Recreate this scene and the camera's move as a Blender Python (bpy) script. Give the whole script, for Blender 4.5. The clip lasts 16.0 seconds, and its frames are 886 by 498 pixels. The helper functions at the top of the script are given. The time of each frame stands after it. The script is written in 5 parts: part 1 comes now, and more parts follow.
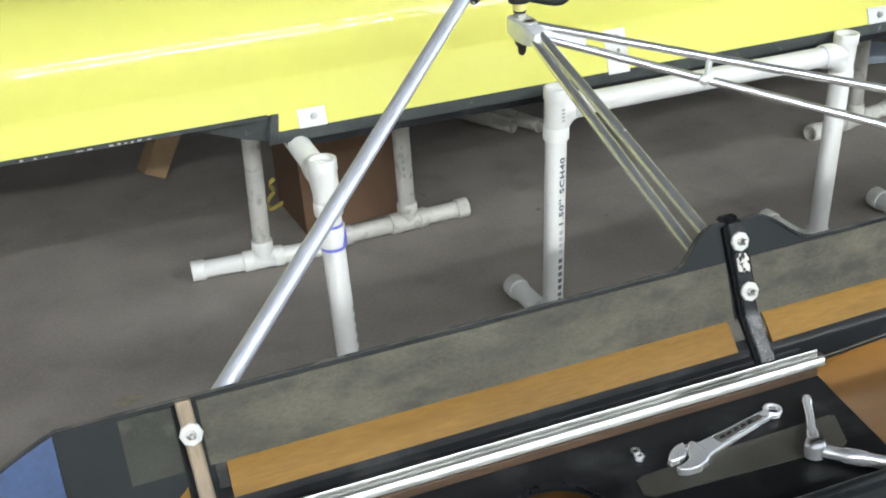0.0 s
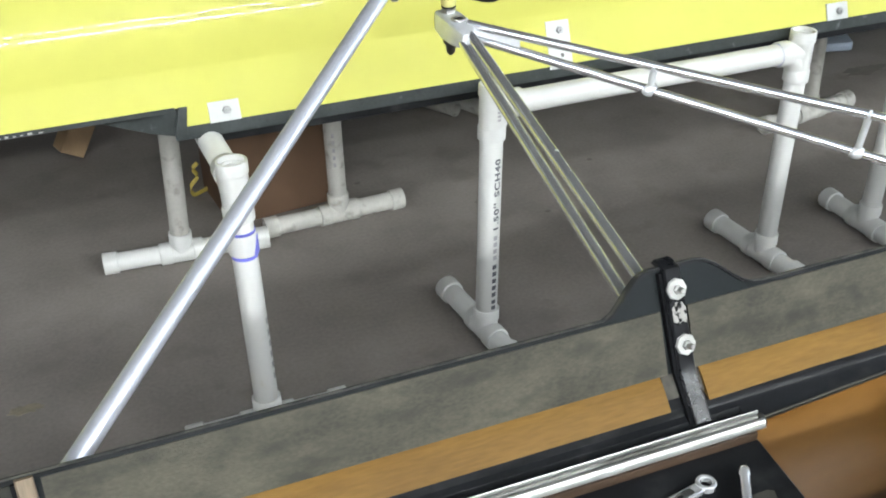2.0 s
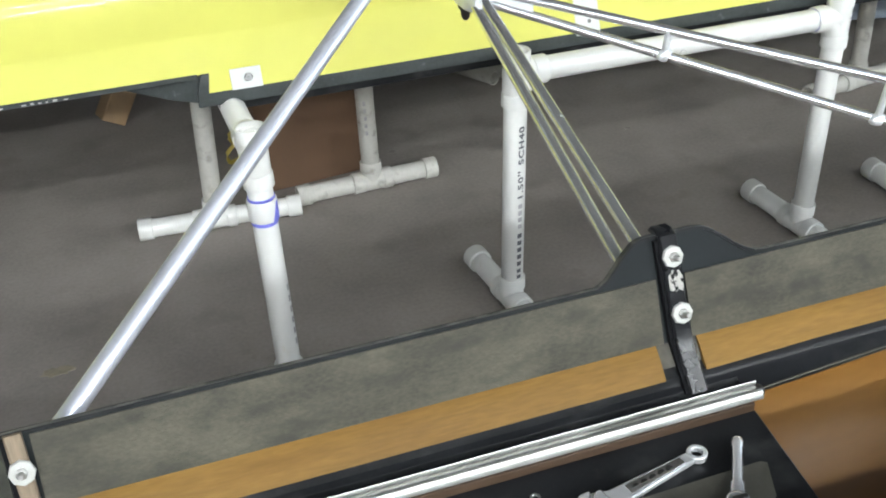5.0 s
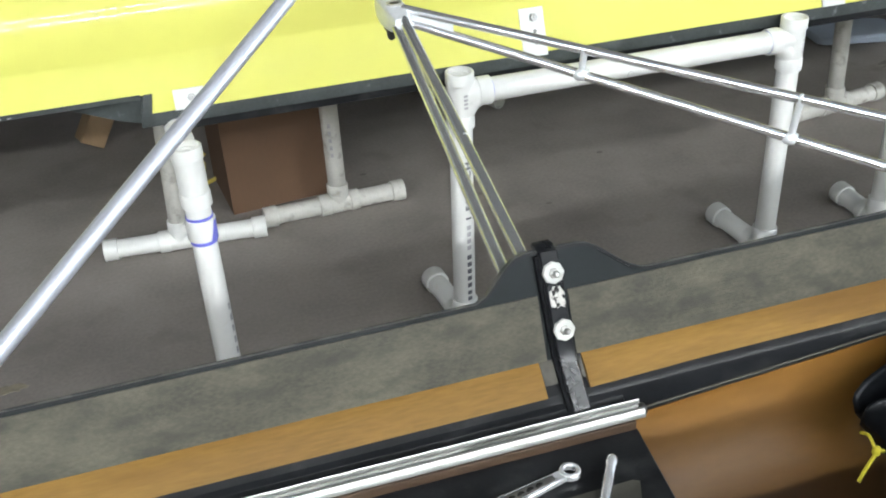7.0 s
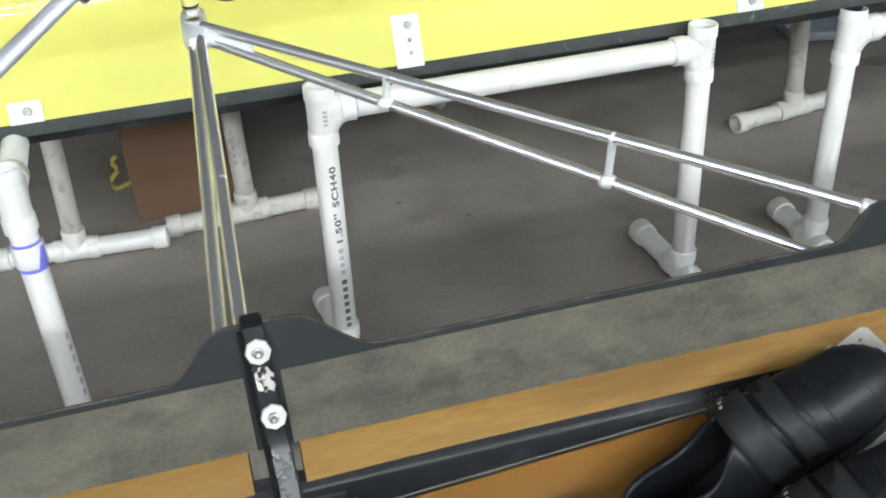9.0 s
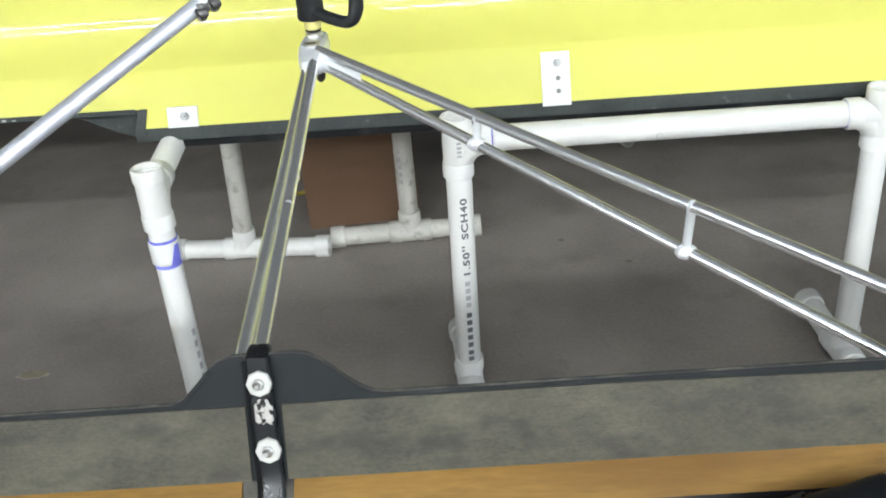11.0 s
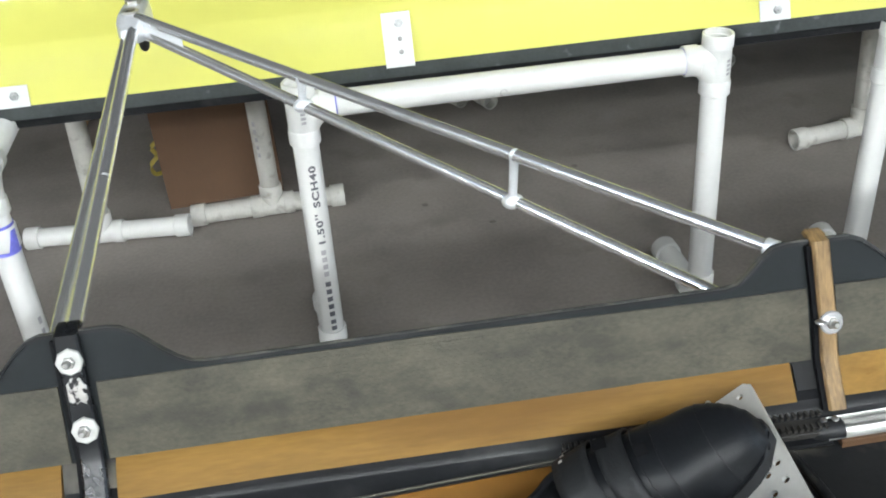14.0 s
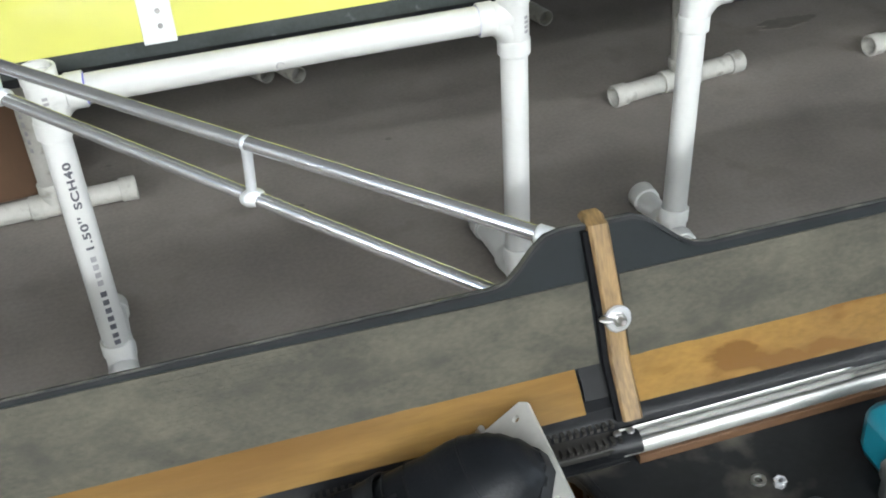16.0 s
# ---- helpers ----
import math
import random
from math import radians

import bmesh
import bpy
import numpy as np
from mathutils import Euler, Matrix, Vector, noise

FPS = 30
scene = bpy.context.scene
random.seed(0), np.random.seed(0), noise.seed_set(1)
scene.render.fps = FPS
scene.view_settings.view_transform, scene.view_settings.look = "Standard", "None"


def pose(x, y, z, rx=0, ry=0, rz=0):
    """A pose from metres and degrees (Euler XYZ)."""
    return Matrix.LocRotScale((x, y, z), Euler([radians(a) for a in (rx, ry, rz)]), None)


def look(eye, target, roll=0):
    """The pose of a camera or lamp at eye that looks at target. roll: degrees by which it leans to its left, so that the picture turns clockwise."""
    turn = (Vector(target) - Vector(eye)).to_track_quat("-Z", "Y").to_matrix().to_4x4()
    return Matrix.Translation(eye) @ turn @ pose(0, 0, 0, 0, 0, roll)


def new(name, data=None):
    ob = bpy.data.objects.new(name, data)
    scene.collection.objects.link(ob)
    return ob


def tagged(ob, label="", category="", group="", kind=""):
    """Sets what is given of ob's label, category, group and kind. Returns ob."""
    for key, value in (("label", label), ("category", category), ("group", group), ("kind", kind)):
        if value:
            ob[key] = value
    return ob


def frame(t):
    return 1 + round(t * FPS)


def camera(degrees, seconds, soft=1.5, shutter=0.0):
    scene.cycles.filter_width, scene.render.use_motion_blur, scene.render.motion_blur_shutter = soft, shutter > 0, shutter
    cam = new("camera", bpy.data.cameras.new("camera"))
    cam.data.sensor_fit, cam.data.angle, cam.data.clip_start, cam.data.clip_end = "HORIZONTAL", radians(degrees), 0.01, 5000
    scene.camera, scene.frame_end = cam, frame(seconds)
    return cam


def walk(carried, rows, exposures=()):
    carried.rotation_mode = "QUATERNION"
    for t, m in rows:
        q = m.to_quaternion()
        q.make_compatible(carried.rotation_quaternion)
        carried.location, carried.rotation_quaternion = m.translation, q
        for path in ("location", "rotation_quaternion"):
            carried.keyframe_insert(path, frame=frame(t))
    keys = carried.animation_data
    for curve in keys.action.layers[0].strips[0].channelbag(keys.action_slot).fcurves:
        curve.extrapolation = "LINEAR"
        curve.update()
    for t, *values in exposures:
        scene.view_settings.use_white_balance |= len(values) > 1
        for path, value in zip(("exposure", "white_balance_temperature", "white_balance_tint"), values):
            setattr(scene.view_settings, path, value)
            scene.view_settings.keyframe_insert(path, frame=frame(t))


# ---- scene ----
cam = camera(45.5, 16.0, soft=1.9)
PATH = [
    (0, (1.0868, 0.9069, 1.3483), (1.6299, 2.5701, 0.3794), -3.91),
    (0.5, (1.1437, 0.9633, 1.3537), (1.6923, 2.6276, 0.3897), -3.94),
    (1, (1.1879, 1.0226, 1.3603), (1.7789, 2.6580, 0.3722), -2.90),
    (1.5, (1.2022, 1.0486, 1.3559), (1.8121, 2.6605, 0.3410), -2.57),
    (2, (1.2058, 1.0559, 1.3502), (1.8093, 2.6544, 0.3107), -1.46),
    (2.5, (1.2288, 1.0467, 1.3500), (1.8005, 2.6440, 0.2909), -0.90),
    (3, (1.2501, 1.0374, 1.3477), (1.7826, 2.6365, 0.2710), -1.35),
    (5.5, (1.2873, 1.0279, 1.3389), (1.7691, 2.6406, 0.2587), -3.20),
    (6, (1.3136, 1.0176, 1.3371), (1.7923, 2.6402, 0.2704), -3.18),
    (6.5, (1.3697, 1.0021, 1.3273), (1.8300, 2.6407, 0.2771), -2.97),
    (7, (1.4259, 0.9765, 1.3199), (1.8679, 2.6301, 0.2854), -3.73),
    (7.5, (1.4925, 0.9969, 1.3093), (1.9355, 2.6564, 0.2846), -4.46),
    (8, (1.6003, 1.0332, 1.3113), (2.0435, 2.6859, 0.2758), -3.66),
    (8.2, (1.6359, 1.0446, 1.3096), (2.0729, 2.6902, 0.2603), -3.60),
    (10.3, (1.9963, 1.0719, 1.2893), (2.0281, 2.7625, 0.2211), -5.23),
    (10.5, (1.9987, 1.0780, 1.2893), (1.9831, 2.7878, 0.2517), -4.73),
    (11, (2.0158, 1.0858, 1.2887), (1.9060, 2.8143, 0.2884), -5.56),
    (11.5, (2.0343, 1.0808, 1.2864), (1.9151, 2.8159, 0.2989), -6.23),
    (12, (2.0358, 1.0738, 1.2824), (1.9147, 2.8088, 0.2950), -6.32),
    (12.5, (2.0518, 1.0695, 1.2771), (1.9303, 2.8033, 0.2876), -6.92),
    (13, (2.0737, 1.0734, 1.2692), (1.9865, 2.8033, 0.2693), -7.36),
    (13.5, (2.0870, 1.0804, 1.2640), (2.0947, 2.7953, 0.2350), -6.65),
    (14, (2.0887, 1.0886, 1.2588), (2.1686, 2.7843, 0.2015), -5.86),
    (14.5, (2.1183, 1.0946, 1.2475), (2.2587, 2.7715, 0.1666), -5.78),
    (15, (2.1560, 1.1406, 1.2126), (2.3586, 2.7961, 0.1089), -5.57),
    (15.5, (2.1808, 1.2009, 1.1978), (2.4471, 2.8377, 0.0797), -5.81),
    (16, (2.2196, 1.2362, 1.1774), (2.5420, 2.8568, 0.0505), -5.62),
]
walk(cam, [(t, look(eye, target, roll)) for t, eye, target, roll in PATH],
     exposures=((0, -0.01), (1, -0.05), (3, -0.02), (6, 0.0), (8, 0.03), (10.4, 0.05), (11.2, -0.03), (12.5, -0.05), (13.5, 0.0), (16, 0.02)))

# ---- world and light ----
world = bpy.data.worlds.new("world")
scene.world = world
world.use_nodes = True
wn = world.node_tree
sky = wn.nodes.new("ShaderNodeTexSky")
sky.sky_type, sky.sun_disc = 'NISHITA', False
sky.sun_elevation, sky.sun_rotation = radians(40), radians(150)
wn.links.new(sky.outputs[0], wn.nodes["Background"].inputs[0])
wn.nodes["Background"].inputs[1].default_value = 0.12


def area_lamp(name, eye, target, sx, sy, watts, colour):
    la = bpy.data.lights.new(name, 'AREA')
    la.shape, la.size, la.size_y, la.energy, la.color = 'RECTANGLE', sx, sy, watts, colour
    ob = new(name, la)
    ob.matrix_world = look(eye, target)
    return ob


# fill lamps added in unseen roof openings, and daylight through the big door opening
for y0, y1, watts in ((-3.4, -2.7, 20), (-1.1, 0.9, 15)):
    area_lamp("roof_fill_lamp", (2.0, (y0 + y1) / 2, 3.80), (2.0, (y0 + y1) / 2 + 0.01, 0.0), 9.5, y1 - y0, watts, (0.94, 1.0, 0.98))
area_lamp("door_daylight", (8.43, 1.0, 1.6), (0.0, 2.2, 0.6), 3.4, 2.8, 95, (0.70, 0.85, 1.0))
TUBE_LIGHT = 114.0


# ---- materials ----
def mat(name, base, rough=0.5, metal=0.0, vary=0.12, scale=8.0, fine=120.0, bump=0.0, tint=None,
        spots=None, stretch=(1, 1, 1), coat=0.0, rough_vary=0.1, island=0.0, spec=0.5):
    """Two scales of noise on colour and roughness, with an optional stain colour (spots) and bump."""
    m = bpy.data.materials.new(name)
    m.use_nodes = True
    nt = m.node_tree
    b = nt.nodes["Principled BSDF"]
    b.inputs["Metallic"].default_value = metal
    b.inputs["Coat Weight"].default_value = coat
    b.inputs["Specular IOR Level"].default_value = spec
    b.inputs["Coat Roughness"].default_value = 0.04
    tc = nt.nodes.new("ShaderNodeTexCoord")
    mp = nt.nodes.new("ShaderNodeMapping")
    mp.inputs["Scale"].default_value = stretch
    nt.links.new(tc.outputs["Object"], mp.inputs[0])

    def nz(sc, detail=4.0):
        n = nt.nodes.new("ShaderNodeTexNoise")
        n.inputs["Scale"].default_value, n.inputs["Detail"].default_value = sc, detail
        nt.links.new(mp.outputs[0], n.inputs["Vector"])
        return n
    big, small = nz(scale), nz(fine, 2.0)
    add = nt.nodes.new("ShaderNodeMath")
    add.operation = 'MULTIPLY_ADD'
    nt.links.new(small.outputs[0], add.inputs[0])
    add.inputs[1].default_value = 0.5
    nt.links.new(big.outputs[0], add.inputs[2])
    ramp = nt.nodes.new("ShaderNodeMapRange")
    ramp.inputs["From Min"].default_value, ramp.inputs["From Max"].default_value = 0.45, 1.05
    nt.links.new(add.outputs[0], ramp.inputs[0])
    mix = nt.nodes.new("ShaderNodeMix")
    mix.data_type = 'RGBA'
    lo = [c * (1 - vary) for c in base]
    hi = [min(1.0, c * (1 + vary)) for c in (tint or base)]
    mix.inputs["A"].default_value, mix.inputs["B"].default_value = (*lo, 1), (*hi, 1)
    nt.links.new(ramp.outputs[0], mix.inputs["Factor"])
    col = mix.outputs["Result"]
    if spots:
        sc, lo_t, hi_t, colour = spots
        s = nz(sc, 5.0)
        r2 = nt.nodes.new("ShaderNodeMapRange")
        r2.inputs["From Min"].default_value, r2.inputs["From Max"].default_value = lo_t, hi_t
        nt.links.new(s.outputs[0], r2.inputs[0])
        mx = nt.nodes.new("ShaderNodeMix")
        mx.data_type = 'RGBA'
        nt.links.new(r2.outputs[0], mx.inputs["Factor"])
        nt.links.new(col, mx.inputs["A"])
        mx.inputs["B"].default_value = (*colour, 1)
        col = mx.outputs["Result"]
    nt.links.new(col, b.inputs["Base Color"])
    rr = nt.nodes.new("ShaderNodeMapRange")
    rr.inputs["To Min"].default_value = max(0.02, rough - rough_vary)
    rr.inputs["To Max"].default_value = min(1, rough + rough_vary)
    nt.links.new(add.outputs[0], rr.inputs[0])
    nt.links.new(rr.outputs[0], b.inputs["Roughness"])
    if bump:
        bp = nt.nodes.new("ShaderNodeBump")
        bp.inputs["Strength"].default_value, bp.inputs["Distance"].default_value = bump, 0.002
        nt.links.new(add.outputs[0], bp.inputs["Height"])
        nt.links.new(bp.outputs[0], b.inputs["Normal"])
    return m


def weave(m, scale, strength, axes=(1, 1, 1)):
    """A fine woven relief on a material that mat() made."""
    nt = m.node_tree
    b = nt.nodes["Principled BSDF"]
    tc = nt.nodes.new("ShaderNodeTexCoord")
    w = nt.nodes.new("ShaderNodeTexChecker")
    w.inputs["Scale"].default_value = scale
    nt.links.new(tc.outputs["Object"], w.inputs["Vector"])
    bp = nt.nodes.new("ShaderNodeBump")
    bp.inputs["Strength"].default_value, bp.inputs["Distance"].default_value = strength, 0.0006
    nt.links.new(w.outputs["Fac"], bp.inputs["Height"])
    for l in list(b.inputs["Normal"].links):
        nt.links.new(l.from_socket, bp.inputs["Normal"])
    nt.links.new(bp.outputs[0], b.inputs["Normal"])
    return m


CONCRETE = mat("concrete", (0.226, 0.200, 0.181), 0.62, vary=0.26, scale=4.5, fine=110, bump=0.3, spots=(7.0, 0.58, 0.80, (0.165, 0.144, 0.129)))
PLASTER = mat("plaster", (0.23, 0.229, 0.224), 0.8, vary=0.08, scale=2, fine=60, bump=0.1)
CEIL = mat("ceiling_paint", (0.20, 0.20, 0.195), 0.85, vary=0.08, scale=2, fine=40)
PVC = mat("white_pvc", (0.67, 0.67, 0.645), 0.28, vary=0.04, scale=10, fine=90, spots=(26.0, 0.68, 0.76, (0.62, 0.6, 0.55)))
PVC_OLD = mat("dusty_pvc", (0.50, 0.49, 0.45), 0.5, vary=0.12, scale=14, fine=120, bump=0.1, spots=(30.0, 0.56, 0.7, (0.3, 0.28, 0.25)))
BORE_SHADE = mat("bore_shade_grey", (0.42, 0.41, 0.4), 0.6, vary=0.1)
PRIMER = mat("blue_primer", (0.16, 0.17, 0.62), 0.4, vary=0.25, scale=60, fine=200)
PRINT = mat("black_print", (0.10, 0.10, 0.115), 0.6, vary=0.2, scale=60)
PRINT_FADED = mat("faded_print", (0.36, 0.35, 0.36), 0.6, vary=0.25, scale=80)
YELLOW = mat("yellow_gelcoat", (0.585, 0.568, 0.138), 0.055, vary=0.02, scale=3, fine=30, spec=0.32, rough_vary=0.015, tint=(0.605, 0.59, 0.138))
TRIM = mat("black_trim", (0.045, 0.052, 0.051), 0.45, spec=0.35, vary=0.3, scale=20, fine=150, bump=0.15, spots=(40, 0.66, 0.75, (0.12, 0.13, 0.13)))
GREY_CARBON = mat("grey_carbon_cloth", (0.056, 0.053, 0.041), 0.64, vary=0.36, scale=16, fine=210, bump=0.3, stretch=(0.8, 1.2, 1.6), tint=(0.079, 0.073, 0.054),
                  spec=0.3, spots=(26.0, 0.50, 0.72, (0.041, 0.039, 0.031)))
weave(GREY_CARBON, 340.0, 0.9)
KEVLAR = mat("amber_aramid", (0.152, 0.078, 0.013), 0.5, spec=0.2, vary=0.18, scale=14, fine=240, bump=0.22, stretch=(0.18, 1.2, 1.2), tint=(0.195, 0.106, 0.021),
             spots=(18.0, 0.56, 0.74, (0.118, 0.056, 0.008)))
KEVLAR_STAINED = mat("resin_stained_aramid", (0.152, 0.078, 0.013), 0.5, spec=0.2, vary=0.18, scale=14, fine=240, bump=0.22, stretch=(0.5, 1.2, 1.2), tint=(0.195, 0.106, 0.021),
             spots=(30.0, 0.535, 0.605, (0.122, 0.054, 0.006)))
KEVLAR_HULL = mat("varnished_aramid", (0.185, 0.085, 0.015), 0.42, vary=0.14, scale=5, fine=60, bump=0.05, stretch=(0.5, 1.5, 1.5))
BLACK = mat("black_carbon", (0.008, 0.0086, 0.0098), 0.36, spec=0.26, vary=0.4, scale=14, fine=240, bump=0.2, spots=(13.0, 0.55, 0.72, (0.032, 0.033, 0.033)))
BLACK_GLOSS = mat("black_lacquer", (0.010, 0.0105, 0.012), 0.24, spec=0.35, vary=0.25, scale=25, fine=120, bump=0.2, spots=(38, 0.70, 0.76, (0.2, 0.19, 0.18)))
SHOULDER = mat("blue_black_carbon", (0.011, 0.0138, 0.0150), 0.5, spec=0.18, vary=0.2, scale=14, fine=160, bump=0.1)
PALE_GRIP = mat("worn_grip_patch", (0.060, 0.057, 0.045), 0.6, vary=0.2, scale=30, fine=260, bump=0.3)
BLACK_DUSTY = mat("dusty_black_carbon", (0.013, 0.0135, 0.0140), 0.46, spec=0.14, vary=0.3, scale=12, fine=160, bump=0.12, spots=(9.0, 0.50, 0.64, (0.105, 0.097, 0.080)))
BLUE_TAPE = mat("blue_tape", (0.018, 0.044, 0.115), 0.4, vary=0.4, scale=18, fine=140, bump=0.1)
WOOD = mat("worn_ash_wood", (0.118, 0.068, 0.028), 0.55, vary=0.5, scale=22, fine=240, bump=0.3, stretch=(2.2, 0.6, 0.22), tint=(0.25, 0.158, 0.066))
WOOD_PALE = mat("weathered_wood", (0.19, 0.145, 0.098), 0.6, vary=0.40, scale=22, fine=240, bump=0.3, stretch=(2.2, 0.6, 0.22))
WOOD_RED = mat("varnished_cedar", (0.085, 0.044, 0.021), 0.4, vary=0.2, scale=18, fine=160, bump=0.1, stretch=(0.2, 2, 2))
ALU = mat("polished_aluminium", (0.94, 0.945, 0.955), 0.215, 0.90, vary=0.015, scale=10, fine=60, rough_vary=0.015, stretch=(0.3, 1, 1))
ALU_SATIN = mat("satin_aluminium", (0.82, 0.85, 0.94), 0.33, 0.72, vary=0.05, scale=10, fine=160, rough_vary=0.06)
ALU_RAIL = mat("anodised_rail", (0.66, 0.67, 0.64), 0.40, 1.0, vary=0.2, scale=16, fine=200, stretch=(0.2, 1, 1), spots=(24, 0.66, 0.74, (0.42, 0.41, 0.4)))
GRIME = mat("groove_grime", (0.26, 0.255, 0.24), 0.5, vary=0.35, scale=30, fine=160, bump=0.2, stretch=(0.25, 1, 1), spots=(30, 0.56, 0.62, (0.09, 0.088, 0.08)))
CHROME = mat("chrome", (0.92, 0.92, 0.94), 0.17, 0.72, vary=0.03, scale=20, rough_vary=0.04)
CHIPPED = mat("chipped_lacquer", (0.55, 0.53, 0.50), 0.3, 0.8, vary=0.2, scale=120, fine=400, bump=0.4, spots=(130.0, 0.50, 0.56, (0.02, 0.02, 0.02)))
WELD = mat("weld_bead", (0.84, 0.86, 0.88), 0.38, 0.55, vary=0.08, scale=70, fine=300, bump=0.5)
STEEL = mat("stainless_steel", (0.66, 0.65, 0.63), 0.28, 1.0, vary=0.12, scale=50, fine=300, bump=0.1)
DARK_STEEL = mat("dark_steel", (0.16, 0.155, 0.15), 0.36, 1.0, vary=0.2, scale=50)
NYLON = mat("white_nylon", (0.48, 0.48, 0.455), 0.42, vary=0.05, scale=30)
PLATE = mat("pale_alloy_plate", (0.62, 0.61, 0.57), 0.42, 0.35, vary=0.08, scale=20, fine=200, bump=0.05)
MOUNT = mat("white_mount_plate", (0.52, 0.53, 0.515), 0.4, 0.2, vary=0.07, scale=24, fine=160, bump=0.08)
RUBBER = mat("black_rubber", (0.013, 0.014, 0.0155), 0.45, spec=0.35, vary=0.25, scale=30, fine=200, bump=0.1)
LEATHER = mat("black_synthetic_leather", (0.008, 0.009, 0.0105), 0.38, spec=0.22, vary=0.3, scale=24, fine=300, bump=0.25)
STRAP = mat("grey_black_strap", (0.015, 0.016, 0.017), 0.5, spec=0.2, vary=0.25, scale=40, fine=400, bump=0.3)
LINING = mat("shoe_lining", (0.010, 0.010, 0.011), 0.85, vary=0.2, scale=40, fine=300)
CARD = mat("brown_cardboard", (0.112, 0.061, 0.033), 0.75, vary=0.12, scale=6, fine=140, bump=0.1, stretch=(1, 1, 0.4))
CARD_PALE = mat("pale_softwood", (0.40, 0.27, 0.15), 0.7, vary=0.14, scale=10, fine=140, stretch=(3, 3, 0.4))
# near black that puts shade into the rib pads and the shoe's strap slots
SHADE_BLACK = mat("shade_black", (0.007, 0.0072, 0.008), 0.8, spec=0.08, vary=0.3, scale=20, fine=200, bump=0.2)
SPACER = mat("pale_yellow_spacer", (0.66, 0.60, 0.22), 0.4, vary=0.1, scale=40)
STRAP_YELLOW = mat("dusty_yellow_strap", (0.46, 0.36, 0.07), 0.5, vary=0.2, scale=40)
BOLT = mat("dull_bolt", (0.34, 0.34, 0.34), 0.42, 0.6, vary=0.25, scale=90, fine=300, bump=0.2)
OLIVE_CARBON = mat("dark_olive_carbon", (0.030, 0.031, 0.024), 0.6, spec=0.25, vary=0.35, scale=18, fine=300, bump=0.2, spots=(20.0, 0.55, 0.66, (0.058, 0.058, 0.043)))
CEDAR_DARK = mat("dark_cedar", (0.050, 0.029, 0.016), 0.42, vary=0.25, scale=18, fine=160, bump=0.1, stretch=(0.2, 2, 2))
CORD = mat("yellow_cord", (0.78, 0.66, 0.05), 0.6, vary=0.15, scale=80, fine=400, bump=0.3)
TEAL = mat("teal_plastic", (0.01, 0.20, 0.27), 0.3, vary=0.1, scale=20)
BLUE_SHEET = mat("pale_blue_plastic", (0.50, 0.57, 0.68), 0.3, vary=0.08, scale=8, coat=0.3)
RACK = mat("toothed_rack_plastic", (0.03, 0.028, 0.025), 0.5, vary=0.3, scale=40, fine=200, bump=0.2)


def glow(name, colour, strength):
    m = bpy.data.materials.new(name)
    m.use_nodes = True
    b = m.node_tree.nodes["Principled BSDF"]
    b.inputs["Base Color"].default_value = (0.8, 0.8, 0.8, 1)
    b.inputs["Emission Color"].default_value = (*colour, 1)
    b.inputs["Emission Strength"].default_value = strength
    return m


TUBE_GLOW = glow("fluorescent_tube", (0.94, 1.0, 1.03), TUBE_LIGHT)


# ---- building helpers ----
def thing(name, at, label, category, group="", kind=""):
    e = new(name)
    e.empty_display_size = 0.05
    e.location = at
    return tagged(e, label, category, group, kind)


def part(name, bm, material, parent=None, label="", smooth=True, bevel=0.0, angle=40):
    me = bpy.data.meshes.new(name)
    bm.normal_update()
    for f in bm.faces:
        f.smooth = smooth
    for e in bm.edges:
        if len(e.link_faces) == 2 and e.calc_face_angle(0) > radians(angle):
            e.smooth = False
    bm.to_mesh(me)
    bm.free()
    me.materials.append(material)
    ob = new(name, me)
    if parent:
        ob.parent = parent
        at = Vector((0, 0, 0))
        p = parent
        while p:
            at += p.location
            p = p.parent
        me.transform(Matrix.Translation(-at))
    if bevel:
        md = ob.modifiers.new("bevel", 'BEVEL')
        md.width, md.segments, md.limit_method, md.angle_limit = bevel, 2, 'ANGLE', radians(40)
    if label:
        ob["label"] = label
    return ob


def frame_of(p0, p1, up=(0, 0, 1)):
    p0, p1 = Vector(p0), Vector(p1)
    w = (p1 - p0).normalized()
    u = Vector(up).cross(w)
    if u.length < 1e-4:
        u = Vector((1, 0, 0))
    u.normalize()
    return p0, p1, w, u, w.cross(u)


def rings(bm, loops, close_u=True, cap0=True, cap1=True):
    """Skin a list of loops of points."""
    vs = [[bm.verts.new(p) for p in l] for l in loops]
    n = len(vs[0])
    for a, b in zip(vs, vs[1:]):
        for i in range(n if close_u else n - 1):
            j = (i + 1) % n
            bm.faces.new((a[i], a[j], b[j], b[i]))
    if cap0:
        bm.faces.new(list(reversed(vs[0])))
    if cap1:
        bm.faces.new(vs[-1])
    bmesh.ops.recalc_face_normals(bm, faces=bm.faces[:])
    return bm


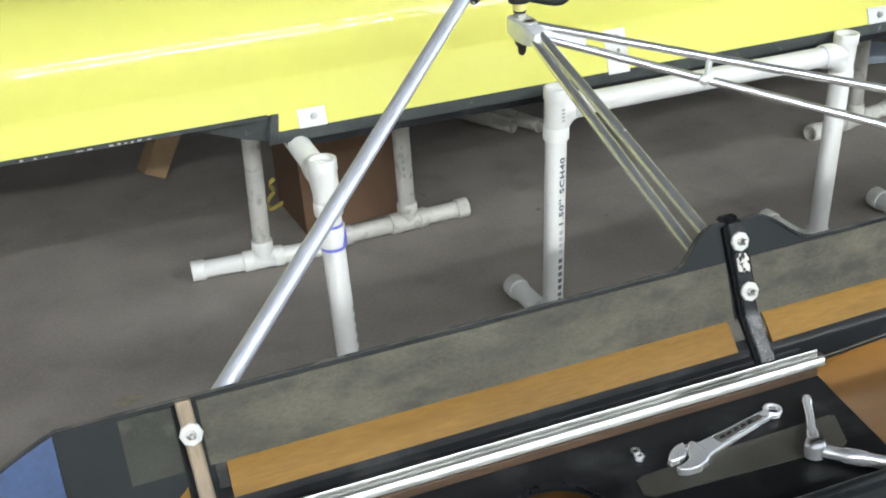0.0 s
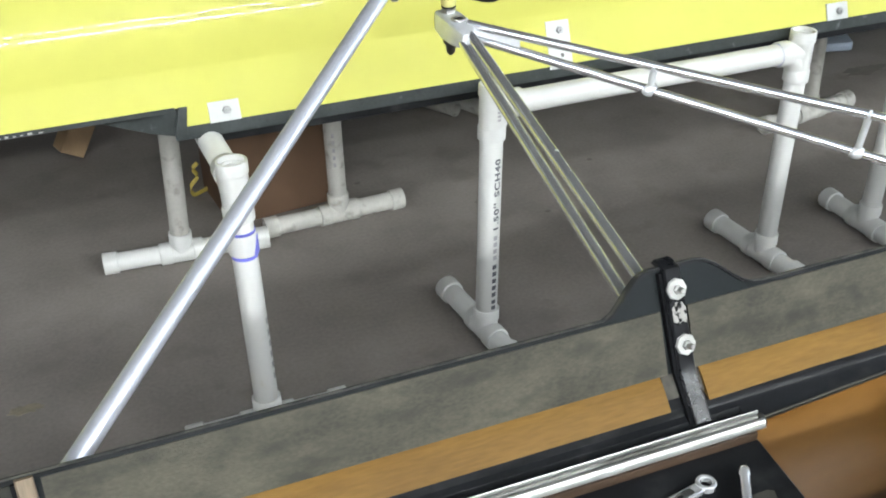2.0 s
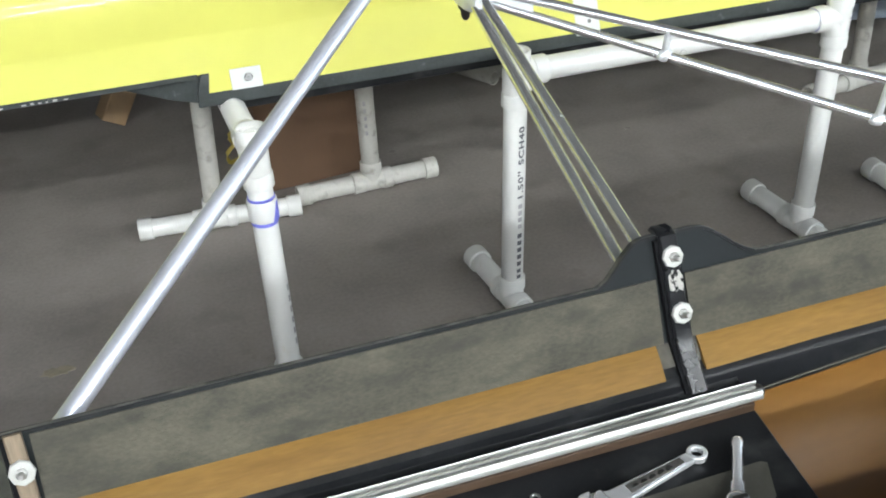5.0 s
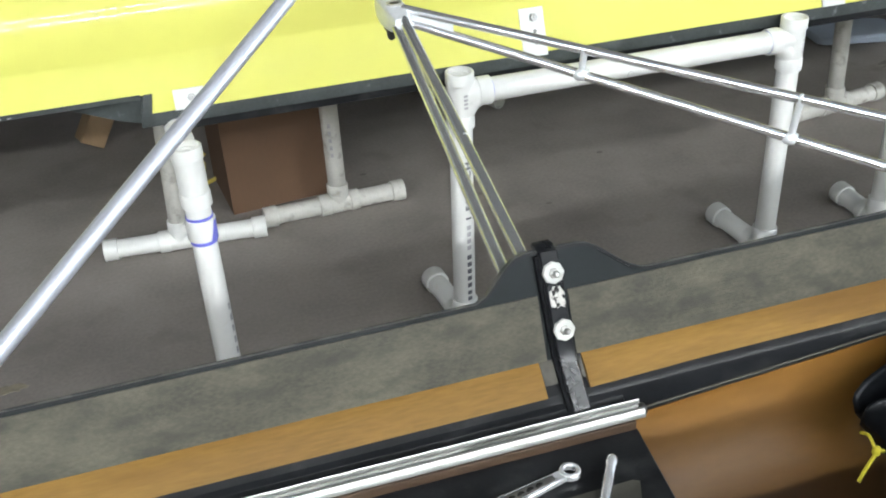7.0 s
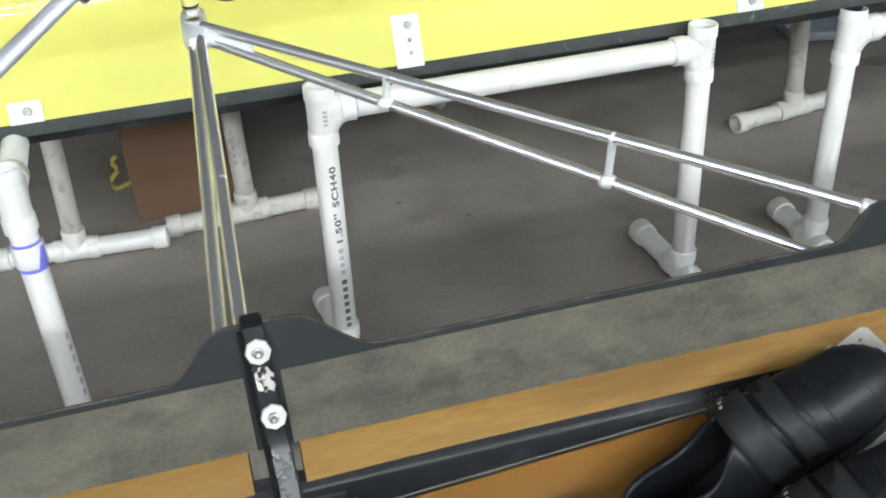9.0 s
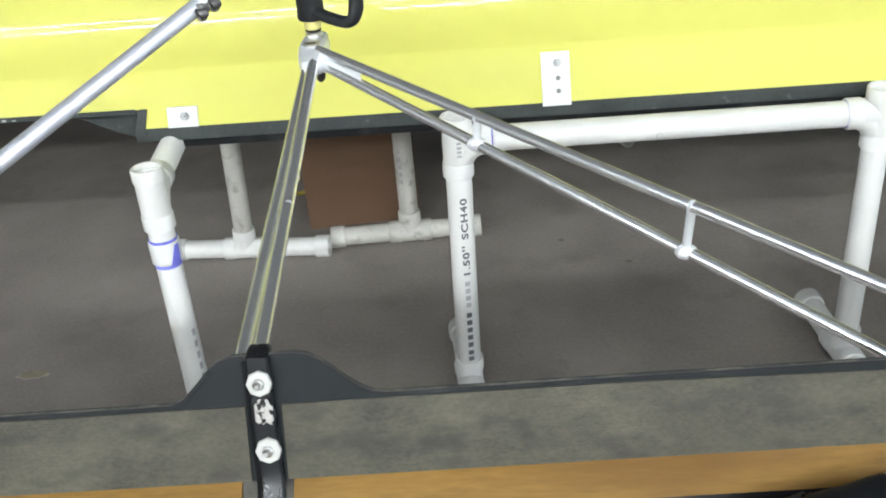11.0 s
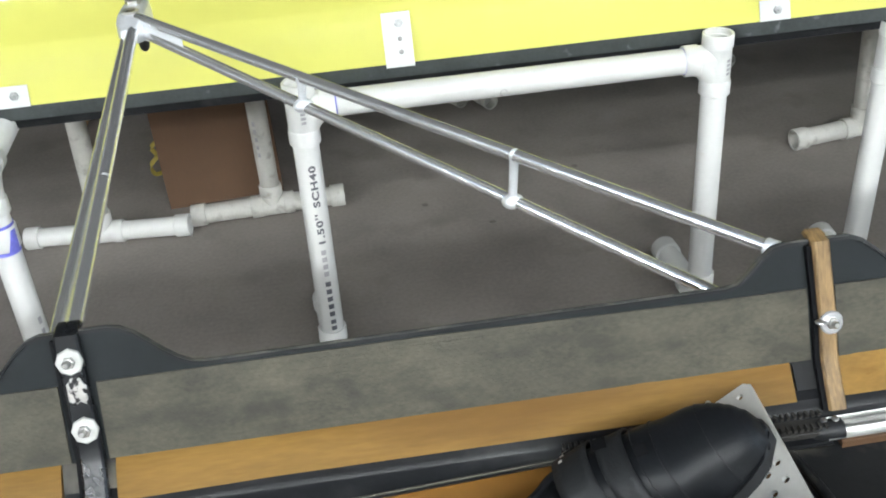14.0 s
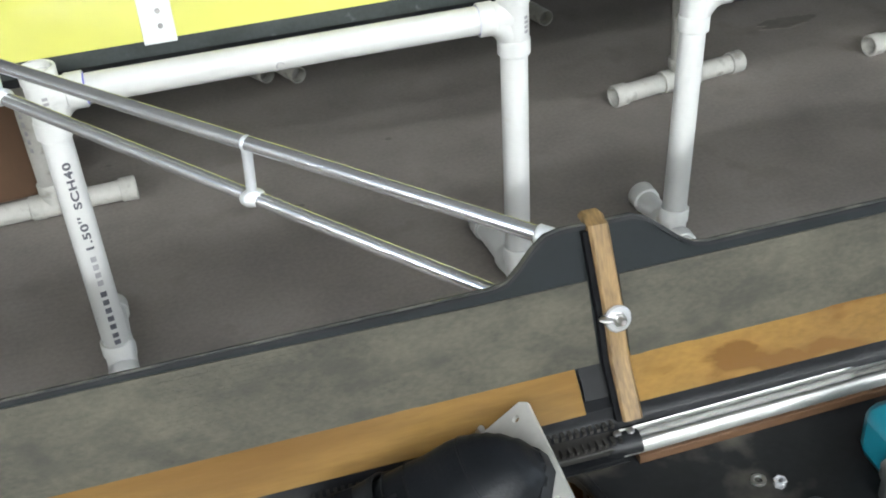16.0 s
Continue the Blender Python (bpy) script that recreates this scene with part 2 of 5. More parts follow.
def lathe(bm, p0, p1, prof, seg=24, caps=True, su=1.0, sv=1.0):
    """prof: (distance along p0-p1 in metres, radius)."""
    p0, p1, w, u, v = frame_of(p0, p1)
    loops = []
    for d, r in prof:
        loops.append([p0 + w * d + (u * math.cos(a) * su + v * math.sin(a) * sv) * r for a in (2 * math.pi * i / seg for i in range(seg))])
    vs = [[bm.verts.new(p) for p in l] for l in loops]
    new_faces = []
    for a, b in zip(vs, vs[1:]):
        for i in range(seg):
            j = (i + 1) % seg
            new_faces.append(bm.faces.new((a[i], a[j], b[j], b[i])))
    if caps:
        new_faces.append(bm.faces.new(list(reversed(vs[0]))))
        new_faces.append(bm.faces.new(vs[-1]))
    bmesh.ops.recalc_face_normals(bm, faces=new_faces)
    return bm


def rod(p0, p1, r, seg=20, su=1.0, sv=1.0):
    L = (Vector(p1) - Vector(p0)).length
    e = min(0.0015, r * 0.2)
    return lathe(bmesh.new(), p0, p1, [(0, r - e), (e, r), (L - e, r), (L, r - e)], seg, True, su, sv)


def sweep(pts, r, seg=12, su=1.0):
    """A round bar along a bent line."""
    bm = bmesh.new()
    pts = [Vector(p) for p in pts]
    loops = []
    ref = Vector((0.13, 0.21, 0.97))
    for i, p in enumerate(pts):
        w = (pts[min(i + 1, len(pts) - 1)] - pts[max(i - 1, 0)]).normalized()
        u = ref.cross(w).normalized()
        v = w.cross(u)
        loops.append([p + (u * math.cos(a) * su + v * math.sin(a)) * r for a in (2 * math.pi * k / seg for k in range(seg))])
    return rings(bm, loops)


def curve_pts(ctrl, n=6):
    """Points of a smooth line through the control points."""
    c = [Vector(p) for p in ctrl]
    c = [c[0] * 2 - c[1]] + c + [c[-1] * 2 - c[-2]]
    out = []
    for i in range(1, len(c) - 2):
        for k in range(n):
            t = k / n
            a, b, d, e = c[i - 1], c[i], c[i + 1], c[i + 2]
            out.append(0.5 * ((2 * b) + (d - a) * t + (2 * a - 5 * b + 4 * d - e) * t * t + (3 * b - a - 3 * d + e) * t ** 3))
    out.append(c[-2])
    return out


def box(lo, hi, bm=None, m=None):
    bm = bm or bmesh.new()
    x0, y0, z0 = lo
    x1, y1, z1 = hi
    vs = [bm.verts.new((x, y, z)) for x in (x0, x1) for y in (y0, y1) for z in (z0, z1)]
    if m is not None:
        for v in vs:
            v.co = m @ v.co
    fs = [bm.faces.new([vs[i] for i in q]) for q in ((0, 1, 3, 2), (4, 6, 7, 5), (0, 4, 5, 1), (2, 3, 7, 6), (0, 2, 6, 4), (1, 5, 7, 3))]
    bmesh.ops.recalc_face_normals(bm, faces=fs)
    return bm


def slab(outline, z0, z1, holes=()):
    """A flat plate in x, y with holes, from z0 to z1."""
    bm = bmesh.new()
    edges = []
    for loop in (outline, *holes):
        vs = [bm.verts.new((x, y, z0)) for x, y in loop]
        edges += [bm.edges.new((vs[i], vs[(i + 1) % len(vs)])) for i in range(len(vs))]
    bmesh.ops.triangle_fill(bm, edges=edges, use_beauty=True)
    ex = bmesh.ops.extrude_face_region(bm, geom=bm.faces[:])
    for g in ex["geom"]:
        if isinstance(g, bmesh.types.BMVert):
            g.co.z = z1
    bmesh.ops.recalc_face_normals(bm, faces=bm.faces[:])
    return bm


def circle(cx, cy, r, n=28, sx=1.0):
    return [(cx + r * sx * math.cos(2 * math.pi * i / n), cy + r * math.sin(2 * math.pi * i / n)) for i in range(n)]


def hexnut(bm, c, n, r, h):
    lathe(bm, c, Vector(c) + Vector(n) * h, [(0, r), (h * 0.8, r), (h, r * 0.86)], 6)


# ---- room ----
def room():
    bm = bmesh.new()
    bmesh.ops.create_grid(bm, x_segments=40, y_segments=40, size=7.0)
    for v in bm.verts:
        v.co += Vector((2.0, 2.5, 0))
    tagged(part("floor", bm, CONCRETE), "brown-grey bare concrete floor with stains", "floor", kind="structure")
    box_args = dict(kind="structure")
    tagged(part("wall_north", box((-5.2, 9.0, 0), (8.7, 9.2, 3.8)), PLASTER), "plain grey workshop wall", "wall", **box_args)
    tagged(part("wall_west", box((-5.2, -4.2, 0), (-5.0, 9.0, 3.8)), PLASTER), "plain grey workshop wall", "wall", **box_args)
    tagged(part("wall_south", box((-5.0, -4.2, 0), (8.7, -4.0, 3.8)), PLASTER), "plain grey workshop wall", "wall", **box_args)
    bm = box((8.5, -4.0, 0), (8.7, -0.8, 3.8))
    box((8.5, 2.8, 0), (8.7, 9.0, 3.8), bm)
    box((8.5, -0.8, 3.1), (8.7, 2.8, 3.8), bm)
    tagged(part("wall_east", bm, PLASTER), "plain grey wall with a wide door opening", "wall", **box_args)
    # unseen ceiling, kept dark to limit bounce; both openings added for the fill lamps
    roof = slab([(-5.2, -4.2), (8.7, -4.2), (8.7, 9.2), (-5.2, 9.2)], 3.8, 4.0, [[(-2.75, a), (6.75, a), (6.75, b), (-2.75, b)] for a, b in ((-3.4, -2.7), (-1.1, 0.9))])
    tagged(part("ceiling", roof, CEIL), "unseen dark grey workshop ceiling with two openings added for fill lamps", "ceiling", **box_args)


room()


def strip_light(x, y, z, length):
    t = thing("strip_light", (x, y, z), "long white fluorescent strip light on the ceiling", "ceiling light", "strip lights")
    part("housing", box((x - length / 2, y - 0.085, z), (x + length / 2, y + 0.085, z + 0.06)), CEIL, t, bevel=0.006)
    for s in (-0.035, 0.035):
        part("tube", rod((x - length / 2 + 0.04, y + s, z - 0.018), (x + length / 2 - 0.04, y + s, z - 0.018), 0.016, 12), TUBE_GLOW, t, "glowing white tube")
    return t


for x, y in [(-3.6 + 2.45 * k, y) for k in range(5) for y in (-3.86, -3.68, -1.72)]:
    strip_light(x, y, 3.738, 2.4)


# ---- near shell ----
SHELL_Z, SLOPE = 0.0, 0.0085       # gunwale climbs gently along x
YC = 1.670                          # centre line of the near shell


def lift(x):
    return SLOPE * (x - 1.85)


def face_y(z):
    """The inner face of the saxboard."""
    return 1.842 + 0.41 * (z - 0.614)


def bump_top(x):
    """Height of the saxboard's edge over its common height."""
    h = 0.0
    for c, a, b, fa, fb, top in ((1.781, 0.024, 0.037, 0.060, 0.084, 0.040), (2.468, 0.030, 0.030, 0.052, 0.062, 0.032)):
        d = x - c
        fl, fall = (a, fa) if d < 0 else (b, fb)
        s = max(0.0, abs(d) - fl) / fall
        if s < 1:
            h = max(h, top * (0.5 + 0.5 * math.cos(math.pi * min(1, s))) ** (0.85 if d < 0 else 1.15))
    if x < 0.965:
        h -= 0.6 * (0.965 - x) ** 1.15
    return h


def ribbon(xs, low, high, off, thick, zlift=True):
    """A sheet on the saxboard's face between heights low(x) and high(x), standing off inward."""
    bm = bmesh.new()
    loops = []
    n = Vector((0, -1, 0.41)).normalized()
    for x in xs:
        dz = lift(x)
        l = []
        rows_z = [low(x) + (high(x) - low(x)) * k / 5 for k in range(6)]
        for z in rows_z:
            l.append(Vector((x, face_y(z), z + dz)) + n * off)
        for z in reversed(rows_z):
            l.append(Vector((x, face_y(z), z + dz)) + n * (off - thick))
        loops.append(l)
    return rings(bm, loops)


def span(a, b, step):
    n = max(1, round((b - a) / step))
    return [a + (b - a) * i / n for i in range(n + 1)]


shell = thing("rowing_shell", (1.9, YC, 0.0), "open racing shell with grey carbon sides and amber aramid inside", "boat")


def shell_hull():
    """Round-bottomed hull skin, amber inside."""
    bm = bmesh.new()
    loops = []
    for x in span(-2.2, 6.2, 0.3):
        t = abs(x - 2.0) / 4.2
        k = max(0.12, 1 - t ** 2.6)
        l = []
        for i in range(17):
            a = math.pi * i / 16
            l.append(Vector((x, YC + 0.168 * k * math.cos(a), 0.575 - 0.185 * math.sin(a) ** 0.8 * (0.55 + 0.45 * k) + lift(x))))
        loops.append(l)
    rings(bm, loops, close_u=False, cap0=False, cap1=False)
    ob = part("hull", bm, KEVLAR_HULL, shell, "varnished amber aramid hull")
    md = ob.modifiers.new("solid", 'SOLIDIFY')
    md.thickness, md.offset = 0.006, 1
    return ob


shell_hull()
XS = span(0.905, 4.6, 0.012)
EDGE = 0.684
part("saxboard", ribbon(XS, lambda x: 0.560, lambda x: EDGE + bump_top(x), 0.0, 0.006), SHOULDER, shell, "blue-black carbon saxboard with raised shoulders")
part("near_saxboard", box((-0.5, YC - 0.207, 0.56), (4.6, YC - 0.200, 0.684)), SHOULDER, shell)
for a, b in ((1.028, 1.084), (1.111, 1.766), (1.801, 2.457), (2.4835, 4.6)):
    part("carbon_panel", ribbon(span(a, b, 0.05), lambda x: 0.612, lambda x: 0.6795 - 0.0042 * min(1.0, max(0.0, (x - 2.12) / 0.25)), 0.0022, 0.0022), GREY_CARBON if a > 1.1 else OLIVE_CARBON, shell, "dull grey-olive carbon cloth" if a > 1.1 else "dark olive carbon end patch")
part("amber_corner", ribbon(span(1.054, 1.0835, 0.006), lambda x: 0.560, lambda x: 0.573 + (x - 1.054) * 0.8, 0.0034, 0.003), KEVLAR, shell, "amber corner under the carbon")
part("tape", ribbon(span(0.900, 0.962, 0.006), lambda x: 0.57, lambda x: EDGE + bump_top(x) - 0.001, 0.0026, 0.0026), BLUE_TAPE, shell, "blue tape round the end of the saxboard")
part("rim", ribbon(XS, lambda x: EDGE + bump_top(x) - 0.0022, lambda x: EDGE + bump_top(x) + 0.0008, 0.0034, 0.0105), BLACK, shell, "thin worn black rim")


def drop(x):
    """How far the amber strip reaches below its common lower edge."""
    return 0.0070 - 0.0025 * min(1.0, max(0.0, (x - 1.75) / 0.2))


def amber_band(x0, x1, low=0.592):
    """The amber strip under the carbon, leaning further in."""
    bm = bmesh.new()
    loops = []
    for x in span(x0, x1, 0.02):
        dz = lift(x)
        w = 0.0007 * math.sin(x * 31) + 0.0005 * math.sin(x * 83)
        up = 0.004 * min(1.0, max(0.0, (x - 1.9) / 0.4)) + 0.0015 * min(1.0, max(0.0, (x - 2.44) / 0.1))
        dn = drop(x)
        prof = [(1.8435 + up * 0.4, 0.6145 + w + up), (1.834, 0.6075), (1.826, 0.600), (1.8175 - dn * 0.9, low - 0.001 - dn), (1.824, low - 0.003 - dn), (1.850, 0.6115 + w)]
        loops.append([Vector((x, y, z + dz)) for y, z in prof])
    return rings(bm, loops)


for a, b in ((1.128, 1.756), (1.806, 2.436), (2.4815, 4.6)):
    part("amber_band", amber_band(a, b), KEVLAR if a < 2.4 else KEVLAR_STAINED, shell, "amber aramid strip" if a < 2.4 else "amber aramid strip with brown resin stains")


def ledge(x0, x1, inner, flat, inner_end=None, flat_end=None):
    """Black inner ledge; its inner edge may run from inner, flat to inner_end, flat_end."""
    bm = bmesh.new()
    loops = []
    for x in span(x0, x1, 0.03):
        dz = lift(x)
        dn = drop(x)
        k = (x - x0) / (x1 - x0)
        i = inner + ((inner_end or inner) - inner) * k
        f = flat + ((flat_end or flat) - flat) * k
        mid = min(1.806, max(i + 0.006, 1.8115 - dn * 0.5 - 0.006))
        prof = [(1.840, 0.602 - dn), (1.8195 - dn * 0.9, 0.5905 - dn), (1.8165 - dn * 0.8, 0.584 - dn * 0.8), (1.8135 - dn * 0.6, 0.5765 - dn * 0.3), (1.8115 - dn * 0.5, max(0.5738, f + 0.0045)), (mid, max(0.5715, f + 0.0037)), (i + 0.004, f + 0.003), (i, f + 0.0025), (i - 0.001, f - 0.001), (i + 0.001, f - 0.004), (1.815, f - 0.006), (1.845, 0.585)]
        loops.append([Vector((x, y, z + dz)) for y, z in prof])
    return rings(bm, loops)


part("worn_lip", sweep([(x, 1.7835 + 0.0155 * (x - 1.84) / 0.375, 0.5622 + 0.009 * (x - 1.84) / 0.375 + lift(x)) for x in span(1.848, 2.212, 0.03)], 0.0013, 8), PALE_GRIP, shell, "pale scuffed lip of the ledge")
part("ledge", ledge(1.115, 1.84, 1.795, 0.562), BLACK, shell, "black carbon inner ledge")
part("ledge", ledge(1.84, 2.215, 1.784, 0.559, 1.7995, 0.568), BLACK, shell, "black carbon inner ledge with a scuffed lip")
part("ledge", ledge(2.215, 2.46, 1.782, 0.560), BLACK, shell)
part("ledge", ledge(2.46, 4.6, 1.812, 0.562), BLACK, shell)
DECK = 0.556


def decks():
    left = [(0.2, YC - 0.19), (1.812, YC - 0.19), (1.824, 1.60), (1.839, 1.757), (1.840, 1.80), (0.2, 1.80)]
    part("seat_deck", slab(left, DECK - 0.008, DECK, [circle(1.437, 1.668, 0.046, 32, 1.25)]), BLACK, shell, "black carbon seat deck with a round hatch hole", bevel=0.002)
    part("hatch_rim", ring_flat(1.437, 1.668, 0.046, 0.051, DECK - 0.002, DECK + 0.0015, 1.25), BLACK_GLOSS, shell)
    right = [(2.395, 1.815), (2.404, 1.800), (2.415, 1.785), (2.423, 1.765), (2.428, 1.74), (2.434, 1.70), (2.436, YC - 0.05), (2.433, YC - 0.19), (4.6, YC - 0.19), (4.6, 1.80), (2.45, 1.815)]
    part("stretcher_deck", slab(right, DECK - 0.008, DECK + 0.003), BLACK_DUSTY, shell, "black carbon deck with dusty smears", bevel=0.002)
    part("well_lip", sweep(curve_pts([(2.380, 1.812, DECK + 0.004), (2.404, 1.803, DECK + 0.004), (2.418, 1.785, DECK + 0.004), (2.426, 1.755, DECK + 0.004), (2.433, 1.71, DECK + 0.004), (2.436, 1.62, DECK + 0.004)]), 0.0042, 10), BLACK_DUSTY, shell, "rounded black lip of the foot well")
    part("well_wall", slab([(2.434, YC - 0.15), (2.440, YC - 0.15), (2.430, 1.79), (2.424, 1.79)], 0.44, DECK - 0.008), BLACK_GLOSS, shell)
    part("well_wall", slab([(1.808, YC - 0.15), (1.812, YC - 0.15), (1.832, 1.79), (1.826, 1.79)], 0.44, DECK - 0.008), BLACK_GLOSS, shell)
    patch = [(1.540, 1.660), (1.543, 1.682), (1.553, 1.6865), (1.80, 1.692), (1.806, 1.688), (1.789, 1.645), (1.78, 1.640), (1.55, 1.652)]
    part("grip_patch", slab(patch, DECK, DECK + 0.0012), PALE_GRIP, shell, "dull olive grip patch")


def ring_flat(cx, cy, r0, r1, z0, z1, sx=1.0):
    return slab(circle(cx, cy, r1, 32, sx), z0, z1, [circle(cx, cy, r0, 32, sx)])


decks()


def rail_mesh(x0, x1, yo, zo, wide=1.0):
    """Slide rail: two ridges with a running groove between them."""
    prof = [(-0.0125, 0.0), (-0.0125, 0.0016), (-0.0148, 0.0022), (-0.0146, 0.0040), (-0.0105, 0.0120), (-0.0085, 0.0134), (-0.0050, 0.0134), (-0.0042, 0.0122), (-0.0034, 0.0040), (0.0095, 0.0040), (0.0100, 0.0150), (0.0110, 0.0160), (0.0125, 0.0150), (0.0125, 0.0)]
    bm = bmesh.new()
    loops = [[Vector((x, yo(x) + y * 0.88 * wide, zo + z * wide)) for y, z in prof] for x in span(x0, x1, 0.1)]
    return rings(bm, loops)


def slide_rail(x0, x1, y_at, skew, cap_at, wide=1.0):
    """A rail whose side offset is y_at at the capped end and drifts by skew along it."""
    c = cap_at

    def yo(x):
        return y_at + skew * (x - c)
    r = thing("slide_rail", (x0, yo(x0), DECK), "silver aluminium seat rail on a cedar strip", "seat rail", "seat rails")
    bm = bmesh.new()
    rings(bm, [[Vector((x, yo(x) + a * wide, DECK + b)) for a, b in ((-0.0195 * wide, 0.0), (-0.0195 * wide, 0.0090), (-0.0185 * wide, 0.0102), (0.010, 0.0102), (0.010, 0.0))] for x in span(x0 + 0.012, x1 - 0.012, 0.1)])
    part("cedar_strip", bm, WOOD_RED if x0 > 2.0 else CEDAR_DARK, r, "varnished cedar strip")
    part("rail", rail_mesh(x0, x1, yo, DECK + 0.0102, wide), ALU_RAIL, r, "bright silver rail edges")
    bm = bmesh.new()
    rings(bm, [[Vector((x, yo(x) + a * wide, DECK + 0.0102 + (b - 0.0102) * wide)) for a, b in ((-0.0027, 0.0138), (-0.0027, 0.0176), (-0.0010, 0.0182), (0.0010, 0.0232), (0.0040, 0.0240), (0.0060, 0.0205), (0.0080, 0.0205), (0.0080, 0.0138))] for x in span(x0 + 0.004, x1 - 0.004, 0.1)])
    part("running_track", bm, GRIME, r, "dull grey scuffed running track")
    if c == x1:
        bm = lathe(bmesh.new(), (c - 0.004, y_at, DECK + 0.014), (c + 0.004, y_at, DECK + 0.014), [(0, 0.007), (0.004, 0.0085), (0.008, 0.006)], 16)
        part("end_stop", bm, DARK_STEEL, r, "small dark end stop")
    else:
        bm = lathe(bmesh.new(), (c + 0.016, y_at, DECK + 0.0185 * wide), (c - 0.016, y_at, DECK + 0.0185 * wide), [(0, 0.0112 * wide), (0.014, 0.0114 * wide), (0.022, 0.0108 * wide), (0.028, 0.0085 * wide), (0.032, 0.004)], 20, True, 1.15, 1.0)
        part("end_stop", bm, RUBBER, r, "black rubber end stop")
        for k in (-0.001, 0.010):
            q = Vector((c + k, y_at + 0.003, DECK + 0.0290 * wide))
            part("screw", lathe(bmesh.new(), q, q + Vector((0, -0.0004, 0.0026)), [(0, 0.0032), (0.0020, 0.0032), (0.0026, 0.0022)], 12), STEEL, r, "small steel screw")
    return r


slide_rail(0.55, 1.849, 1.774, 0.004, 1.849, 0.80)
slide_rail(0.55, 1.842, 1.560, 0.0, 1.842)
slide_rail(2.456, 4.4, 1.793, 0.03, 2.456, 0.82)
slide_rail(2.462, 4.4, 1.551, 0.0, 2.462)


def rib(xc, z_top, z_low, width, material, label, over, foot=0.04):
    """A clamp strip down the inner face of the saxboard; foot is its lean below mid height."""
    def shift(z):
        return (0.04 if z > 0.65 else foot) * (0.65 - z)
    bm = bmesh.new()
    n = Vector((0, -1, 0.41)).normalized()
    loops = []
    steps = 16
    for k in range(steps + 1):
        z = z_low + (z_top - z_low) * k / steps
        zf = max(z, 0.614)
        y = face_y(zf) - (0.0 if z > 0.614 else (0.614 - z) * 0.85)
        c = Vector((xc + shift(z), y, z + lift(xc)))
        h = width / 2
        t0, t1 = 0.0015, 0.0105
        loops.append([c + Vector((-h, 0, 0)) + n * t0, c + Vector((h, 0, 0)) + n * t0, c + Vector((h, 0, 0)) + n * (t1 - 0.002), c + Vector((h - 0.002, 0, 0)) + n * t1, c + Vector((-h + 0.002, 0, 0)) + n * t1, c + Vector((-h, 0, 0)) + n * (t1 - 0.002)])
    if over:
        c = Vector((xc - 0.004 * (z_top - 0.65) / 0.1, face_y(z_top), z_top + lift(xc)))
        h = width / 2
        for dy, dz, t in ((0.0, 0.004, 0.011), (0.006, 0.0065, 0.008), (0.016, 0.0045, 0.006)):
            q = c + Vector((0, dy, dz))
            loops.append([q + Vector((-h, 0, -t)), q + Vector((h, 0, -t)), q + Vector((h, -0.003, -0.002)), q + Vector((h - 0.002, -0.003, 0)), q + Vector((-h + 0.002, -0.003, 0)), q + Vector((-h, -0.003, -0.002))])
    rings(bm, loops)
    # the black pad also carries the shade along the rib's left side
    pad = bmesh.new()
    rings(pad, [[Vector((x, face_y(max(z, 0.614)) - max(0.0, 0.614 - z) * 0.85, z + lift(xc))) + n * o for x, o in ((xc + shift(z) - width / 2 - 0.0045, 0.0), (xc, 0.0), (xc, 0.0065), (xc + shift(z) - width / 2 - 0.0045, 0.0065))] for z in (z_low, 0.60, 0.614, 0.65, z_top - 0.004)])
    part("rib_pad", pad, SHADE_BLACK, shell, "black pad under the rib, darkened for the shade beside it")
    return part("rib", bm, material, shell, label)


N_IN = Vector((0, -1, 0.41)).normalized()


def rib_bolt(xc, z, washer_r, octagon, material, wing=False):
    zf = max(z, 0.614)
    c = Vector((xc, face_y(zf), z + lift(xc))) + N_IN * 0.0105
    b = thing("bolt", c, "stainless bolt with a pale washer on a rib" if not wing else "stainless wing bolt with a washer on a wooden rib", "bolt", "rib bolts")
    L = 0.004
    seg = 8 if octagon else 20
    part("washer", lathe(bmesh.new(), c, c + N_IN * L, [(0, washer_r), (L * 0.7, washer_r), (L, washer_r - 0.0012)], seg), material, b, "pale octagonal washer" if octagon else "bright round washer")
    bm = bmesh.new()
    hexnut(bm, c + N_IN * L, N_IN, 0.0058, 0.004)
    part("nut", bm, STEEL, b)
    part("shank", lathe(bmesh.new(), c + N_IN * (L + 0.003), c + N_IN * (L + 0.011), [(0, 0.0036), (0.006, 0.0036), (0.008, 0.0022)], 12), STEEL, b)
    if wing:
        u = Vector((-0.86, 0.2, 0.1)).normalized()
        for s in (1,):
            bm = lathe(bmesh.new(), c + N_IN * 0.005 + u * s * 0.006, c + N_IN * 0.008 + u * s * 0.0165, [(0, 0.003), (0.004, 0.0042), (0.008, 0.0038), (0.0105, 0.0018)], 10, True, 1.0, 0.5)
            part("wing", bm, STEEL, b)
    return b


rib(1.098, 0.684, 0.56, 0.0165, WOOD_PALE, "weathered wooden rib", False)
rib(1.7855, 0.7235, 0.568, 0.0215, BLACK_GLOSS, "chipped black lacquered rib", True)
rib(2.4725, 0.7165, 0.577, 0.0165, WOOD, "worn ash rib over the shoulder", True, -0.02)
rib_bolt(1.0985, 0.650, 0.0128, True, NYLON)
rib_bolt(1.7840, 0.7015, 0.0125, True, NYLON)
rib_bolt(1.7870, 0.6420, 0.0125, True, NYLON)
rib_bolt(2.4740, 0.6455, 0.0112, False, CHROME, True)
bm = bmesh.new()
